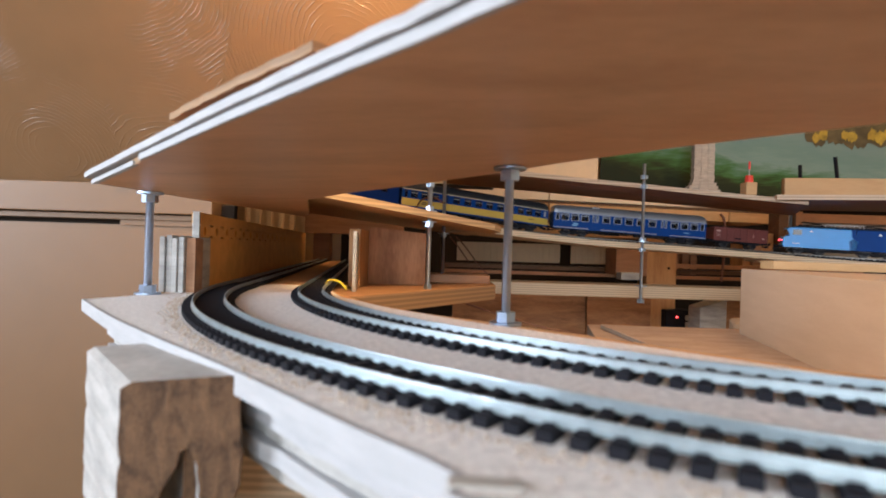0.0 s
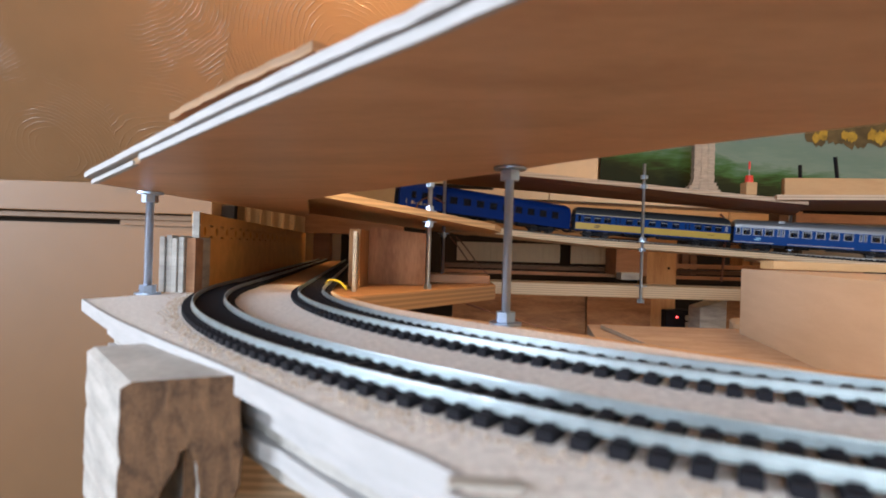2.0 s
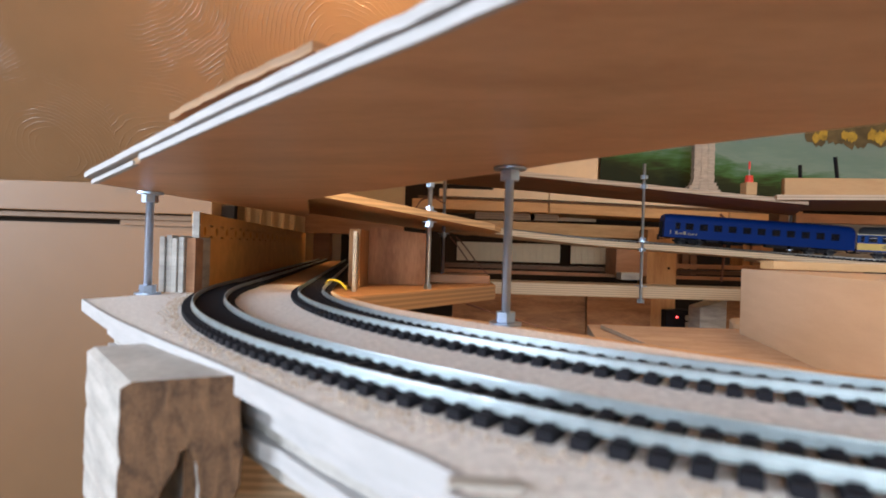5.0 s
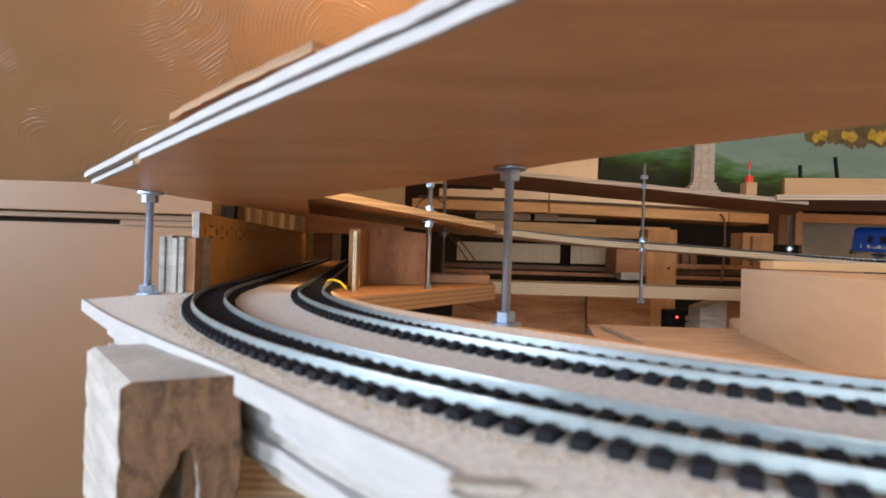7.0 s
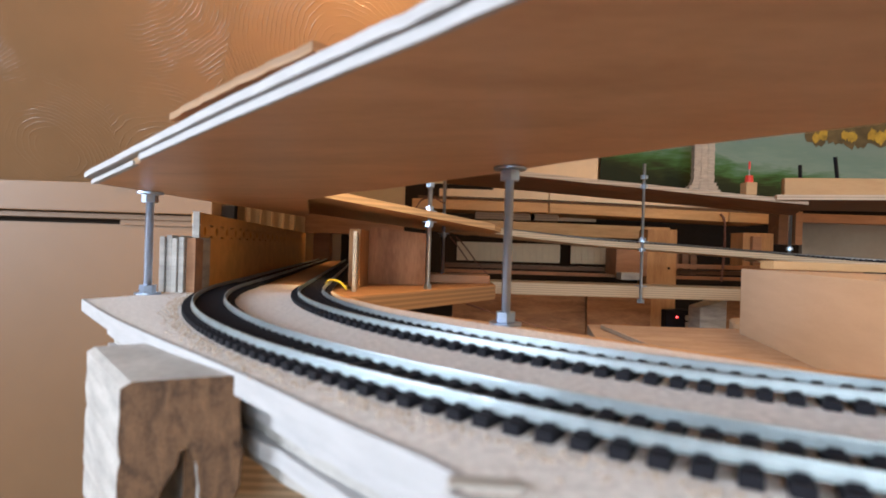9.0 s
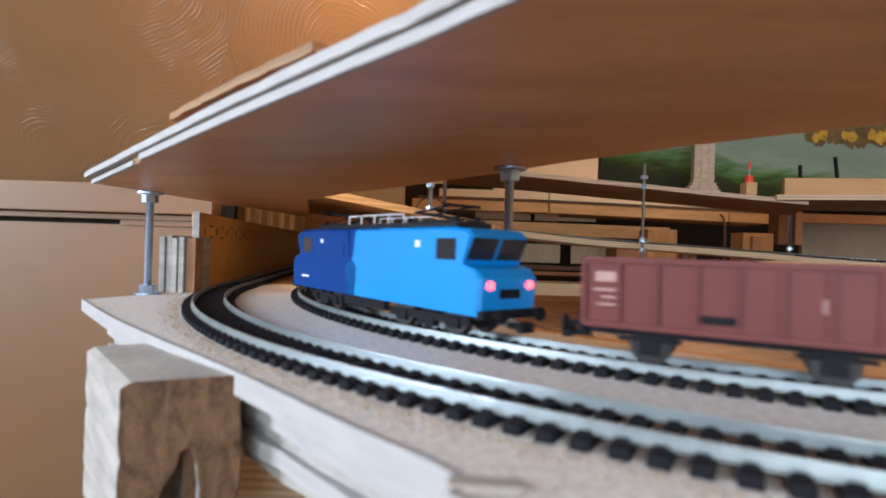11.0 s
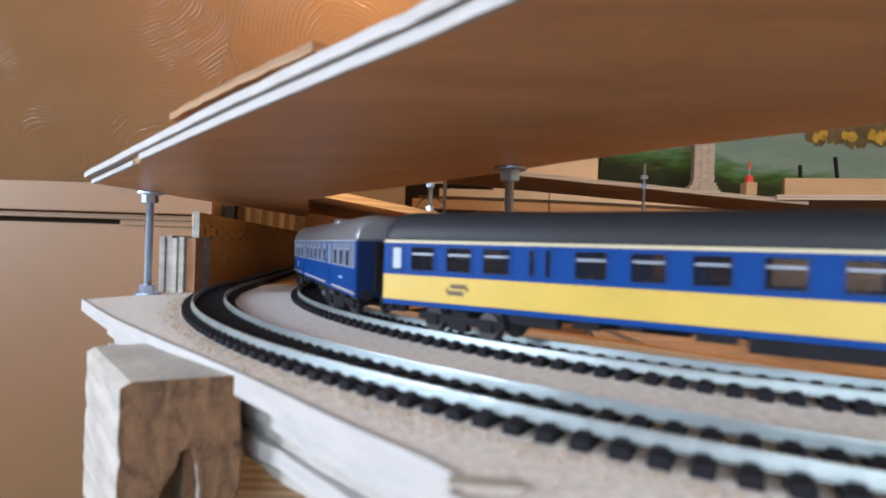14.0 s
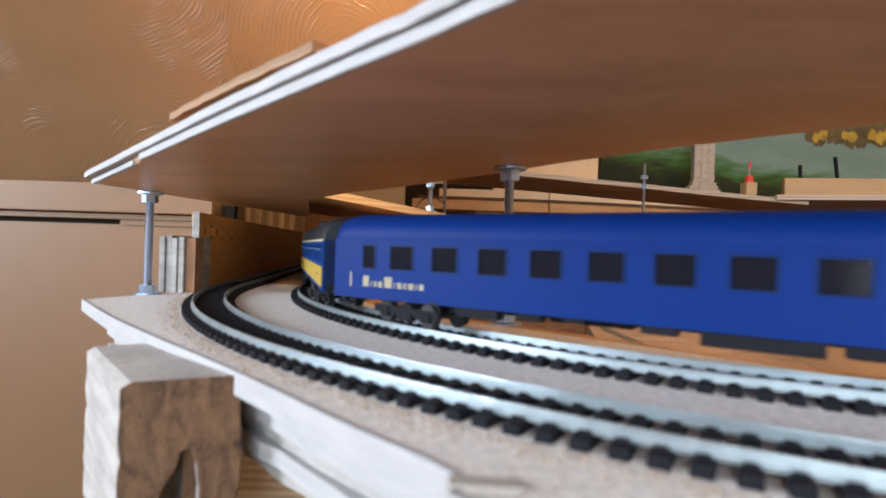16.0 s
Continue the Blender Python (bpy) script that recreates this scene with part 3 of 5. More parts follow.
        for off in (-0.00825, 0.00825):
            for i in range(len(pts) - 1):
                q = (pts[i + 1] - pts[i]).normalized()
                nx = Vector((-q.y, q.x, 0))
                c = [pts[i] + nx * (off - 0.0012), pts[i + 1] + nx * (off - 0.0012), pts[i + 1] + nx * (off + 0.0012), pts[i] + nx * (off + 0.0012)]
                wb.faces.new([wb.verts.new(v + Vector((0, 0, 0.0019))) for v in c])
        part("moulded_web", wb, BLACK, o)
        return o

    near = lambda p: p[1] < 0.45 and p[0] < 0.30
    track("outer curved track, shiny rails on black sleepers", [(x, y, 0.0) for x, y in near_line(R_OUT, 320, 0.95)], near)
    track("inner curved track, shiny rails on black sleepers", [(x, y, 0.0) for x, y in near_line(R_IN, 270, 0.95)], near)
    far = [on_line(s) - Vector((0, 0, 0.005)) for s in np.arange(-0.62, 1.56, 0.008)]
    track("descending far track on the plywood ramp", far, lambda p: 0.15 < p[0] < 0.9, FAR_RAIL)


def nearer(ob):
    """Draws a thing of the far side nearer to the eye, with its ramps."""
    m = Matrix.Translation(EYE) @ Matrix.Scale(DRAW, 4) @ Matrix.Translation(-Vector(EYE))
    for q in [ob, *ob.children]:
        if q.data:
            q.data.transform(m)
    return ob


def ramps():
    def ribbon(s0, s1, wl, wr, dz, thick, step=0.02):
        """A deck that follows the line, wl to its left (outside) and wr to its right (inside)."""
        bm = bmesh.new()
        rows = []
        for s in np.arange(s0, s1 + 1e-6, step):
            p, q = on_line(s), on_line(s + 0.01)
            d = (q - p).normalized()
            nx = Vector((-d.y, d.x, 0)).normalized()
            a, b = p + nx * wl, p - nx * wr
            rows.append([bm.verts.new((v.x, v.y, p.z + dz + h)) for v, h in ((a, 0), (b, 0), (b, -thick), (a, -thick))])
        for r0, r1 in zip(rows, rows[1:]):
            for k in range(4):
                bm.faces.new((r0[k], r0[(k + 1) % 4], r1[(k + 1) % 4], r1[k]))
        bm.faces.new(rows[0][::-1])
        bm.faces.new(rows[-1])
        return bm
    mesh_thing("far_ramp", ribbon(-0.19, 0.30, 0.042, 0.052, -0.0050, 0.0080), PLY_PALE, "pale plywood ramp under the far track", "ramp", kind="structure")
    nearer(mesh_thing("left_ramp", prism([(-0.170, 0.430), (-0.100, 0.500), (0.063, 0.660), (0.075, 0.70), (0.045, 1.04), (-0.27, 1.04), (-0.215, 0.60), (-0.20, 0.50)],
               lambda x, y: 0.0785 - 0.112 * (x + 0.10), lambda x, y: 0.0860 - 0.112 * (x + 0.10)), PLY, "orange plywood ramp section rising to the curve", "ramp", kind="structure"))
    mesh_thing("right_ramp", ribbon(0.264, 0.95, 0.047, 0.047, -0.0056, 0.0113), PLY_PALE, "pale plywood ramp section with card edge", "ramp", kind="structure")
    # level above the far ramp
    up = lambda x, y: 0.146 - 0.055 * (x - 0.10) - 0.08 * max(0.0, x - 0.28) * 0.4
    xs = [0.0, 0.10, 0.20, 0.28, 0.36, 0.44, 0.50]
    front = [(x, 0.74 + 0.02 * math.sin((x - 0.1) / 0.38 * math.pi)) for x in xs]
    nearer(mesh_thing("top_ramp", prism(front + [(0.56, 0.86), (0.0, 0.90)], lambda x, y: up(x, y) - 0.0062, up), SHADED_PLY, "thin plywood ramp over the far track", "ramp", kind="structure"))
    nearer(mesh_thing("top_deck", prism([(0.455, 0.735), (0.62, 0.69), (0.95, 0.60), (1.0, 0.80), (0.52, 0.90)], lambda x, y: 0.1165, lambda x, y: 0.1235), SHADED_PLY, "plywood deck end on the upper level, underside shade coloured in", "deck", kind="structure"))
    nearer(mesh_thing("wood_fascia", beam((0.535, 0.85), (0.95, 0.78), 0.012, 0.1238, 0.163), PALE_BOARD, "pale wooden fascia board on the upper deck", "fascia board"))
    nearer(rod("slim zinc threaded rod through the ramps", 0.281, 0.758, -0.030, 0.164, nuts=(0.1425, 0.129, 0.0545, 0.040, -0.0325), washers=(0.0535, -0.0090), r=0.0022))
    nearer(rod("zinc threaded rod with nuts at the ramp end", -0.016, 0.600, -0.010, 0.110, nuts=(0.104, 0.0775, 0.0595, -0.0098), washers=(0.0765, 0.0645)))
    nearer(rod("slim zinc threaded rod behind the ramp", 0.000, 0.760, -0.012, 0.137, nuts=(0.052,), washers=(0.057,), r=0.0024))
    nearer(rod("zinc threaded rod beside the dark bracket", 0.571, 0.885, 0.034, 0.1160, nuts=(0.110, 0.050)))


def far_frame():
    """Boards, posts and shelves behind the ramps."""
    mesh_thing("lower_shelf", beam((0.05, 0.806), (0.60, 0.806), 0.055, -0.0275, -0.0095, 0.0008), PLY_PALE, "pale plywood shelf edge under the ramp", "shelf", kind="structure")
    mesh_thing("corner_shelf", prism([(-0.092, 0.435), (0.066, 0.662), (0.066, 0.82), (-0.10, 0.82), (-0.118, 0.60)], -0.0250, -0.0072, 0.0006), SHELFPLY, "brown plywood corner shelf with layered edge", "shelf", kind="structure")
    mesh_thing("timber_offcut", beam((-0.05, 0.70), (0.06, 0.70), 0.05, -0.0070, 0.0035, 0.0008), DARK_REDWOOD, "reddish timber offcut on the corner shelf", "timber")
    mesh_thing("rear_panel", bx(0.02, 0.366, 0.95, 0.966, -0.26, -0.030), RED_PINE, "rough brown pine panel under the shelf", "panel", kind="structure")
    mesh_thing("panel_end", bx(0.255, 0.366, 0.938, 0.949, -0.26, -0.030), RED_PINE, "brown pine board end under the shelf", "board", kind="structure")
    p = thing("timber_post", "upright pine post with bolt holes", "post", kind="structure")
    part("post", bx(0.371, 0.425, 0.975, 1.02, -0.95, 0.0825, bevel=0.0015), PINE_UP, p)
    for x, z in ((0.411, -0.087), (0.411, 0.012)):
        part("bolt_hole", cyl(bmesh.new(), (x, 0.9735, z), (x, 0.98, z), 0.0022, 12), SHADE_BLACK, p)
    mesh_thing("metal_box", bx(0.315, 0.372, 0.975, 1.04, -0.004, 0.055, bevel=0.002), DARK_REDWOOD, "dull brown box beside the post", "box")
    mesh_thing("white_block", bx(0.315, 0.352, 0.945, 0.972, -0.0095, 0.003, bevel=0.001), PALE_DAYLIT, "small white block on the shelf", "block")
    # shelf boards above the ramp
    for x0, x1 in ((-0.06, 0.194), (0.196, 0.53), (0.532, 0.612)):
        mesh_thing("shelf_board", prism([(x0, 1.0), (x1, 1.0), (x1, 1.1), (x0, 1.1)], lambda x, y: 0.110 - 0.010 * max(0, x - 0.1) / 0.5, lambda x, y: 0.128 - 0.010 * max(0, x - 0.1) / 0.5, 0.0008), PINE, "pine shelf front board", "shelf", kind="structure", group="shelf boards")
    mesh_thing("chip_layer", prism([(-0.05, 1.004), (0.610, 1.004), (0.610, 1.1), (-0.05, 1.1)], lambda x, y: 0.1284 - 0.010 * max(0, x - 0.1) / 0.5, lambda x, y: 0.1345 - 0.010 * max(0, x - 0.1) / 0.5), END_GRAIN, "rough chipboard layer on the shelf", "board", kind="structure")
    for x0, x1 in ((-0.01, 0.195), (0.197, 0.609)):
        mesh_thing("foam_board", prism([(x0, 1.006), (x1, 1.006), (x1, 1.1), (x0, 1.1)], lambda x, y: 0.1348 - 0.010 * max(0, x - 0.1) / 0.5, lambda x, y: (0.1485 if x < 0.25 else 0.1485 - 0.020 * (x - 0.25) / 0.36)), CREAM_WOOD, "cream insulating board on the shelf", "board", group="insulating boards")
    mesh_thing("cross_beam", beam((-0.02, 1.04), (0.43, 1.04), 0.04, 0.070, 0.0935, 0.001, 0.064, 0.0885), PINE, "pine cross beam behind the ramp", "beam", kind="structure")
    for x in (0.06, 0.12, 0.165):
        mesh_thing("spacer_block", bx(x, x + 0.055, 1.03, 1.06, 0.0945, 0.1095, bevel=0.001), SHELFPLY, "dull brown spacer block under the shelf", "block", group="spacer blocks")
    # near-black sheet painted as deep shade, with cream wall panels
    mesh_thing("dark_void", bx(-0.10, 1.4, 1.36, 1.38, -0.9, 0.20), SHADE_BLACK, "near-black sheet painted as the shade under the scenery boards", "void", kind="structure")
    for x0, x1, z0, z1 in ((0.030, 0.250, 0.012, 0.052), (0.275, 0.375, 0.012, 0.050)):
        o = thing("radiator_panel", "cream ribbed panel low behind the frame", "panel", group="ribbed panels")
        part("sheet", bx(x0, x1, 1.15, 1.156, z0, z1), CREAM_WOOD, o)
        k = x0 + 0.008
        while k < x1 - 0.004:
            part("rib", bx(k, k + 0.010, 1.147, 1.150, z0 + 0.002, z1 - 0.002, bevel=0.0008), CREAM_WOOD, o)
            k += 0.0135
    mesh_thing("shelf_rail", bx(0.0, 0.62, 1.0, 1.02, -0.008, -0.002), DARK_REDWOOD, "thin dark red rail behind the lower shelf", "rail", kind="structure")
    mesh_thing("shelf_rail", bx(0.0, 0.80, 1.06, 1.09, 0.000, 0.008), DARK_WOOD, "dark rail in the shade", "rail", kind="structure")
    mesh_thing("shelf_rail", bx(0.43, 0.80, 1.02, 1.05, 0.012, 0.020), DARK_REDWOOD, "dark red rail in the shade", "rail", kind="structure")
    for x, lean in ((0.462, 0.004), (0.482, -0.003), (0.498, 0.006)):
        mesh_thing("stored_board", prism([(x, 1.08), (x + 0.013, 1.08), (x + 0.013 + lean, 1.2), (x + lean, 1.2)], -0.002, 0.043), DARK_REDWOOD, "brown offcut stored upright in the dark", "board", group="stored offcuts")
    # right-hand bay
    mesh_thing("bracket_block", bx(0.508, 0.560, 0.91, 0.95, 0.022, 0.078, bevel=0.001), PINE_UP, "pine block beside the bay", "block")
    mesh_thing("bracket_strip", bx(0.520, 0.535, 0.902, 0.9095, 0.024, 0.072, bevel=0.0008), DARK_REDWOOD, "brown strip on the pine block", "strip")
    mesh_thing("bay_post", bx(0.562, 0.584, 0.90, 0.93, 0.0600, 0.1160, bevel=0.001), DARK_WOOD, "dark wooden bay post", "post", kind="structure")
    mesh_thing("bay_post", bx(0.590, 0.602, 0.90, 0.93, 0.0600, 0.1160, bevel=0.001), DARK_REDWOOD, "reddish wooden bay post", "post", kind="structure")
    mesh_thing("grey_board", bx(0.635, 1.2, 0.95, 0.958, 0.02, 0.1155), GREYCARD, "plain grey card wall of the bay", "board", kind="structure")
    # added brown board in place of the soft shadow at the bay's top
    mesh_thing("bay_lintel", bx(0.60, 1.2, 0.93, 0.948, 0.100, 0.1155, bevel=0.001), DARK_REDWOOD, "brown board standing in for the soft shadow over the bay", "lintel", kind="structure")
    # under the shelf, right
    mesh_thing("white_post", prism([(0.405, 0.84), (0.447, 0.84), (0.447, 0.88), (0.405, 0.88)], -0.30, lambda x, y: -0.045 + 0.35 * (x - 0.405), 0.001), PALE_DAYLIT, "pale trimmed timber post under the shelf", "post", kind="structure")
    mesh_thing("side_board", bx(0.449, 0.56, 0.850, 0.90, -0.3, -0.0285), RED_PINE, "brown board under the shelf", "board", kind="structure")
    u = thing("power_unit", "black power unit with a glowing red light", "power unit")
    part("case", bx(0.400, 0.455, 0.955, 1.0, -0.096, -0.062, bevel=0.002), BLACK, u)
    part("indicator", cyl(bmesh.new(), (0.4195, 0.953, -0.0735), (0.4195, 0.956, -0.0735), 0.0014, 14), LED, u, "glowing red indicator")
    part("switch", bx(0.434, 0.441, 0.952, 0.955, -0.079, -0.070, bevel=0.0005), STONE, u)
    part("switch", bx(0.434, 0.441, 0.952, 0.955, -0.091, -0.082, bevel=0.0005), STONE, u)
    mesh_thing("unit_shelf", bx(0.38, 0.60, 0.94, 1.02, -0.106, -0.0962), PINE, "pine board carrying the power unit", "shelf", kind="structure")
    mesh_thing("crumpled_card", prism([(0.36, 0.66), (0.395, 0.64), (0.40, 0.68), (0.37, 0.69)], -0.058, lambda x, y: -0.045 + 0.2 * (x - 0.36), 0.002), CARD, "crumpled piece of card", "card")
    mesh_thing("base_board", prism([(0.180, 0.66), (0.62, 0.66), (0.62, 0.30), (0.30, 0.26), (0.13, 0.30), (0.14, 0.44)], -0.0640, -0.0520, 0.0008), GREYWOOD, "worn grey-brown plywood baseboard", "board", kind="structure")
    mesh_thing("loose_board", prism([(0.186, 0.625), (0.33, 0.60), (0.31, 0.40), (0.20, 0.36)], -0.0518, -0.0465, 0.0008), GREYWOOD, "worn grey-brown plywood offcut", "board")
    c = thing("cardboard_box", "plain brown cardboard box standing inside the curve", "box")
    part("side", prism([(0.323, 0.580), (0.262, 0.300), (0.2655, 0.2992), (0.3265, 0.5792)], -0.0462, lambda x, y: 0.0238), CARD, c)
    part("back", prism([(0.3266, 0.5800), (0.62, 0.52), (0.62, 0.5235), (0.3268, 0.5835)], -0.0462, 0.0232), CARD, c)
    part("flap", prism([(0.3266, 0.5788), (0.62, 0.5190), (0.55, 0.34), (0.2860, 0.385)], 0.0214, 0.0229), CARD, c)
    mesh_thing("card_strip", prism([(0.37, 0.60), (0.72, 0.567), (0.72, 0.60), (0.37, 0.625)], 0.0240, lambda x, y: 0.0330 - 0.004 * (x - .37)), PALE_BOARD, "pale wood strip behind the box", "strip")


def left_side():
    p = thing("peg_panel", "varnished pine panel with a row of drilled holes", "panel", kind="structure")
    a, b = Vector((-0.1815, 0.398)), Vector((-0.262, 1.02))
    d = (b - a).normalized()
    ln = (b - a).length
    n = Vector((-d.y, d.x))
    # lower and upper bands, joined by short webs between the drilled holes
    rot = Matrix.Translation((a.x, a.y, 0)) @ Matrix.Rotation(math.atan2(d.y, d.x), 4, "Z")
    def drilled(x0, x1, z0, z1, cx, cz, r, th):
        """One length of board with a round hole through it."""
        bm, n = bmesh.new(), 16
        dirs = [(math.cos(6.28319 * (k + 0.5) / n), math.sin(6.28319 * (k + 0.5) / n)) for k in range(n)]
        def rim(c, q):
            kx = ((x1 if c > 0 else x0) - cx) / c
            kz = ((z1 if q > 0 else z0) - cz) / q
            return min(kx, kz)
        rings = []
        for y in (0.0, th):
            rings.append(([bm.verts.new((cx + r * c, y, cz + 1.25 * r * q)) for c, q in dirs], [bm.verts.new((cx + rim(c, q) * c, y, cz + rim(c, q) * q)) for c, q in dirs]))
        for k in range(n):
            j = (k + 1) % n
            for i, o in rings:
                bm.faces.new((i[k], i[j], o[j], o[k]))
            bm.faces.new((rings[0][0][k], rings[1][0][k], rings[1][0][j], rings[0][0][j]))
            bm.faces.new((rings[0][1][k], rings[1][1][k], rings[1][1][j], rings[0][1][j]))
        return bm
    count = int(ln / 0.031)
    for k in range(count):
        x0, x1 = k * 0.031, (k + 1) * 0.031 if k < count - 1 else ln
        part("drilled_board", drilled(x0, x1, 0.0385, 0.0490, x0 + 0.0155, 0.0438, 0.0028, 0.0025), PANEL, p).matrix_basis = rot
    for za, zb, lab in ((-0.001, 0.0385, ""), (0.0490, 0.0575, "")):
        part("board", bx(0, ln, 0, 0.0050, za, zb), PANEL, p, lab).matrix_basis = rot
    # added pale strip: its colour plays the light shining through the holes
    o = part("backing", bx(0.001, ln - 0.002, 0.0028, 0.0045, 0.0386, 0.0489), PALE_DAYLIT, p, "pale strip standing in for the light through the holes")
    o.matrix_basis = rot
    o = part("torn_edge", prism([(-0.0022, -0.001), (0.0, -0.001), (0.0, 0.0045), (-0.0015, 0.0035)], 0.036, 0.0578), PALE_DAYLIT, p, "torn white board end")
    o.matrix_basis = rot
    s = thing("wood_stack", "block of four glued wood strips with rough white ends", "wood block")
    for i in range(4):
        x0 = -0.1955 + i * 0.0042
        part("strip", prism([(x0, 0.370 + 0.001 * (i % 2)), (x0 + 0.0039, 0.370 + 0.001 * (i % 2)), (x0 + 0.0045, 0.412), (x0 + 0.0006, 0.412)], 0.0, 0.0385 + 0.0012 * math.sin(i * 2.1), 0.0004), PALE_DAYLIT, s, "rough white wood strip")
    # added brown piece, painted as the shadowed beginning of the peg panel
    part("backing", bx(-0.1785, -0.1725, 0.374, 0.386, 0.0, 0.0380), DARK_REDWOOD, s, "brown piece standing in for the peg panel's shaded start")
    # timber end in front of the deck
    t = thing("timber_end", "sawn timber end with a split notch, lit faces coloured white", "timber")
    bm = bmesh.new()
    raw = [(-0.0888, -0.0058), (-0.0866, -0.0040), (-0.0570, -0.0012), (-0.0553, -0.0022), (-0.0548, -0.030), (-0.0568, -0.036), (-0.0550, -0.042), (-0.0552, -0.060), (-0.0655, -0.060), (-0.0660, -0.0330), (-0.0668, -0.0260), (-0.0696, -0.0218), (-0.0716, -0.0228), (-0.0735, -0.0300), (-0.0772, -0.0345), (-0.0778, -0.060), (-0.0888, -0.060)]
    jit, f = random.Random(8), []
    for (x0, q0), (x1, q1) in zip(raw, raw[1:] + raw[:1]):
        n = max(1, int(math.hypot(x1 - x0, q1 - q0) / 0.0032))
        f += [(x0 + (x1 - x0) * k / n + jit.gauss(0, 0.00028), q0 + (q1 - q0) * k / n + (jit.gauss(0, 0.00028) if q0 + q1 < -0.012 else 0)) for k in range(n)]
    fr = [bm.verts.new((x, 0.1500, z)) for x, z in f]
    bk = [bm.verts.new((x - 0.046 - 0.0, 0.1500 + 0.055, z - 0.0015)) for x, z in f]
    bm.faces.new(fr)
    bm.faces.new(bk[::-1])
    for i in range(len(f)):
        j = (i + 1) % len(f)
        bm.faces.new((fr[j], fr[i], bk[i], bk[j]))
    # top and sides get white for the daylight; the end face stays brown
    body = part("beam", bm, PALE_DAYLIT, t)
    bm = bmesh.new()
    bm.faces.new([bm.verts.new((x, 0.1492, z)) for x, z in f])
    ex = bmesh.ops.extrude_face_region(bm, geom=list(bm.faces))
    bmesh.ops.translate(bm, verts=[v for v in ex["geom"] if isinstance(v, bmesh.types.BMVert)], vec=(0, 0.0012, 0))
    part("end_face", bm, END_GRAIN, t, "brown sawn end grain")
    part("notch_core", bx(-0.0722, -0.0640, 0.1530, 0.1620, -0.060, -0.0205), END_GRAIN, t, "dark wood inside the notch")
    mesh_thing("pale_batten", bx(-0.0950, -0.030, 0.2065, 0.2150, -0.12, -0.0330), PLY_PALE, "pale batten behind the timber end", "batten")
    # supports in the middle of the straight
    g = thing("gusset", "small triangular plywood gusset on the shelf", "gusset")
    part("plate", prism([(-0.086, 0.622), (-0.020, 0.622), (-0.020, 0.632), (-0.086, 0.632)], -0.0070, lambda x, y: 0.0585 - 0.09 * (x + 0.086)), GUSSETPLY, g)
    part("post", bx(-0.098, -0.0865, 0.560, 0.632, -0.0070, 0.0535), PINE_UP, g)
    mesh_thing("edge_strip", prism([(-0.0835, 0.498), (-0.0800, 0.498), (-0.0880, 0.56), (-0.0915, 0.56)], -0.0068, lambda x, y: 0.0475 if y > .52 else 0.0495), PALE_DAYLIT, "torn white strip beside the inner track", "strip")
    mesh_thing("yellow_wire", tube(smooth_curve([(-0.103, 0.470, 0.0005), (-0.096, 0.462, 0.006), (-0.086, 0.452, 0.005), (-0.079, 0.445, 0.0)], 6), 0.0011), YELLOWWIRE, "short yellow wire looped beside the track", "wire")
    # behind the straight
    mesh_thing("end_board", bx(-0.36, -0.278, 0.75, 0.756, 0.02, 0.13), TAN_BOARD, "plain tan board closing the end of the knee wall", "board", kind="structure")
    mesh_thing("slatted_panel", bx(-0.62, -0.335, 1.30, 1.306, -0.02, 0.24), CREAM_WOOD, "cream slatted panel behind", "panel", kind="structure")
    for i in range(9):
        mesh_thing("slat", bx(-0.56 + i * 0.027, -0.548 + i * 0.027, 1.285, 1.299, 0.0, 0.20, bevel=0.002), CREAM_WOOD, "cream upright slat behind the panel", "slat", group="cream slats")
    mesh_thing("cream_door", bx(-0.335, -0.10, 1.31, 1.315, -0.10, 0.14), CREAM_WOOD, "cream panel at the far end of the straight", "panel", kind="structure")
    for x0, x1, z0, z1, m in ((-0.300, -0.262, -0.05, 0.13, DARK_REDWOOD), (-0.236, -0.19, -0.05, 0.13, SHADE_BLACK)):
        mesh_thing("dark_post", bx(x0, x1, 1.24, 1.27, z0, z1, bevel=0.001), m, "dark upright post at the far end", "post", kind="structure")
    mesh_thing("far_lintel", bx(-0.31, -0.09, 1.20, 1.23, 0.062, 0.115), DARK_REDWOOD, "brown beam over the far end", "beam", kind="structure")


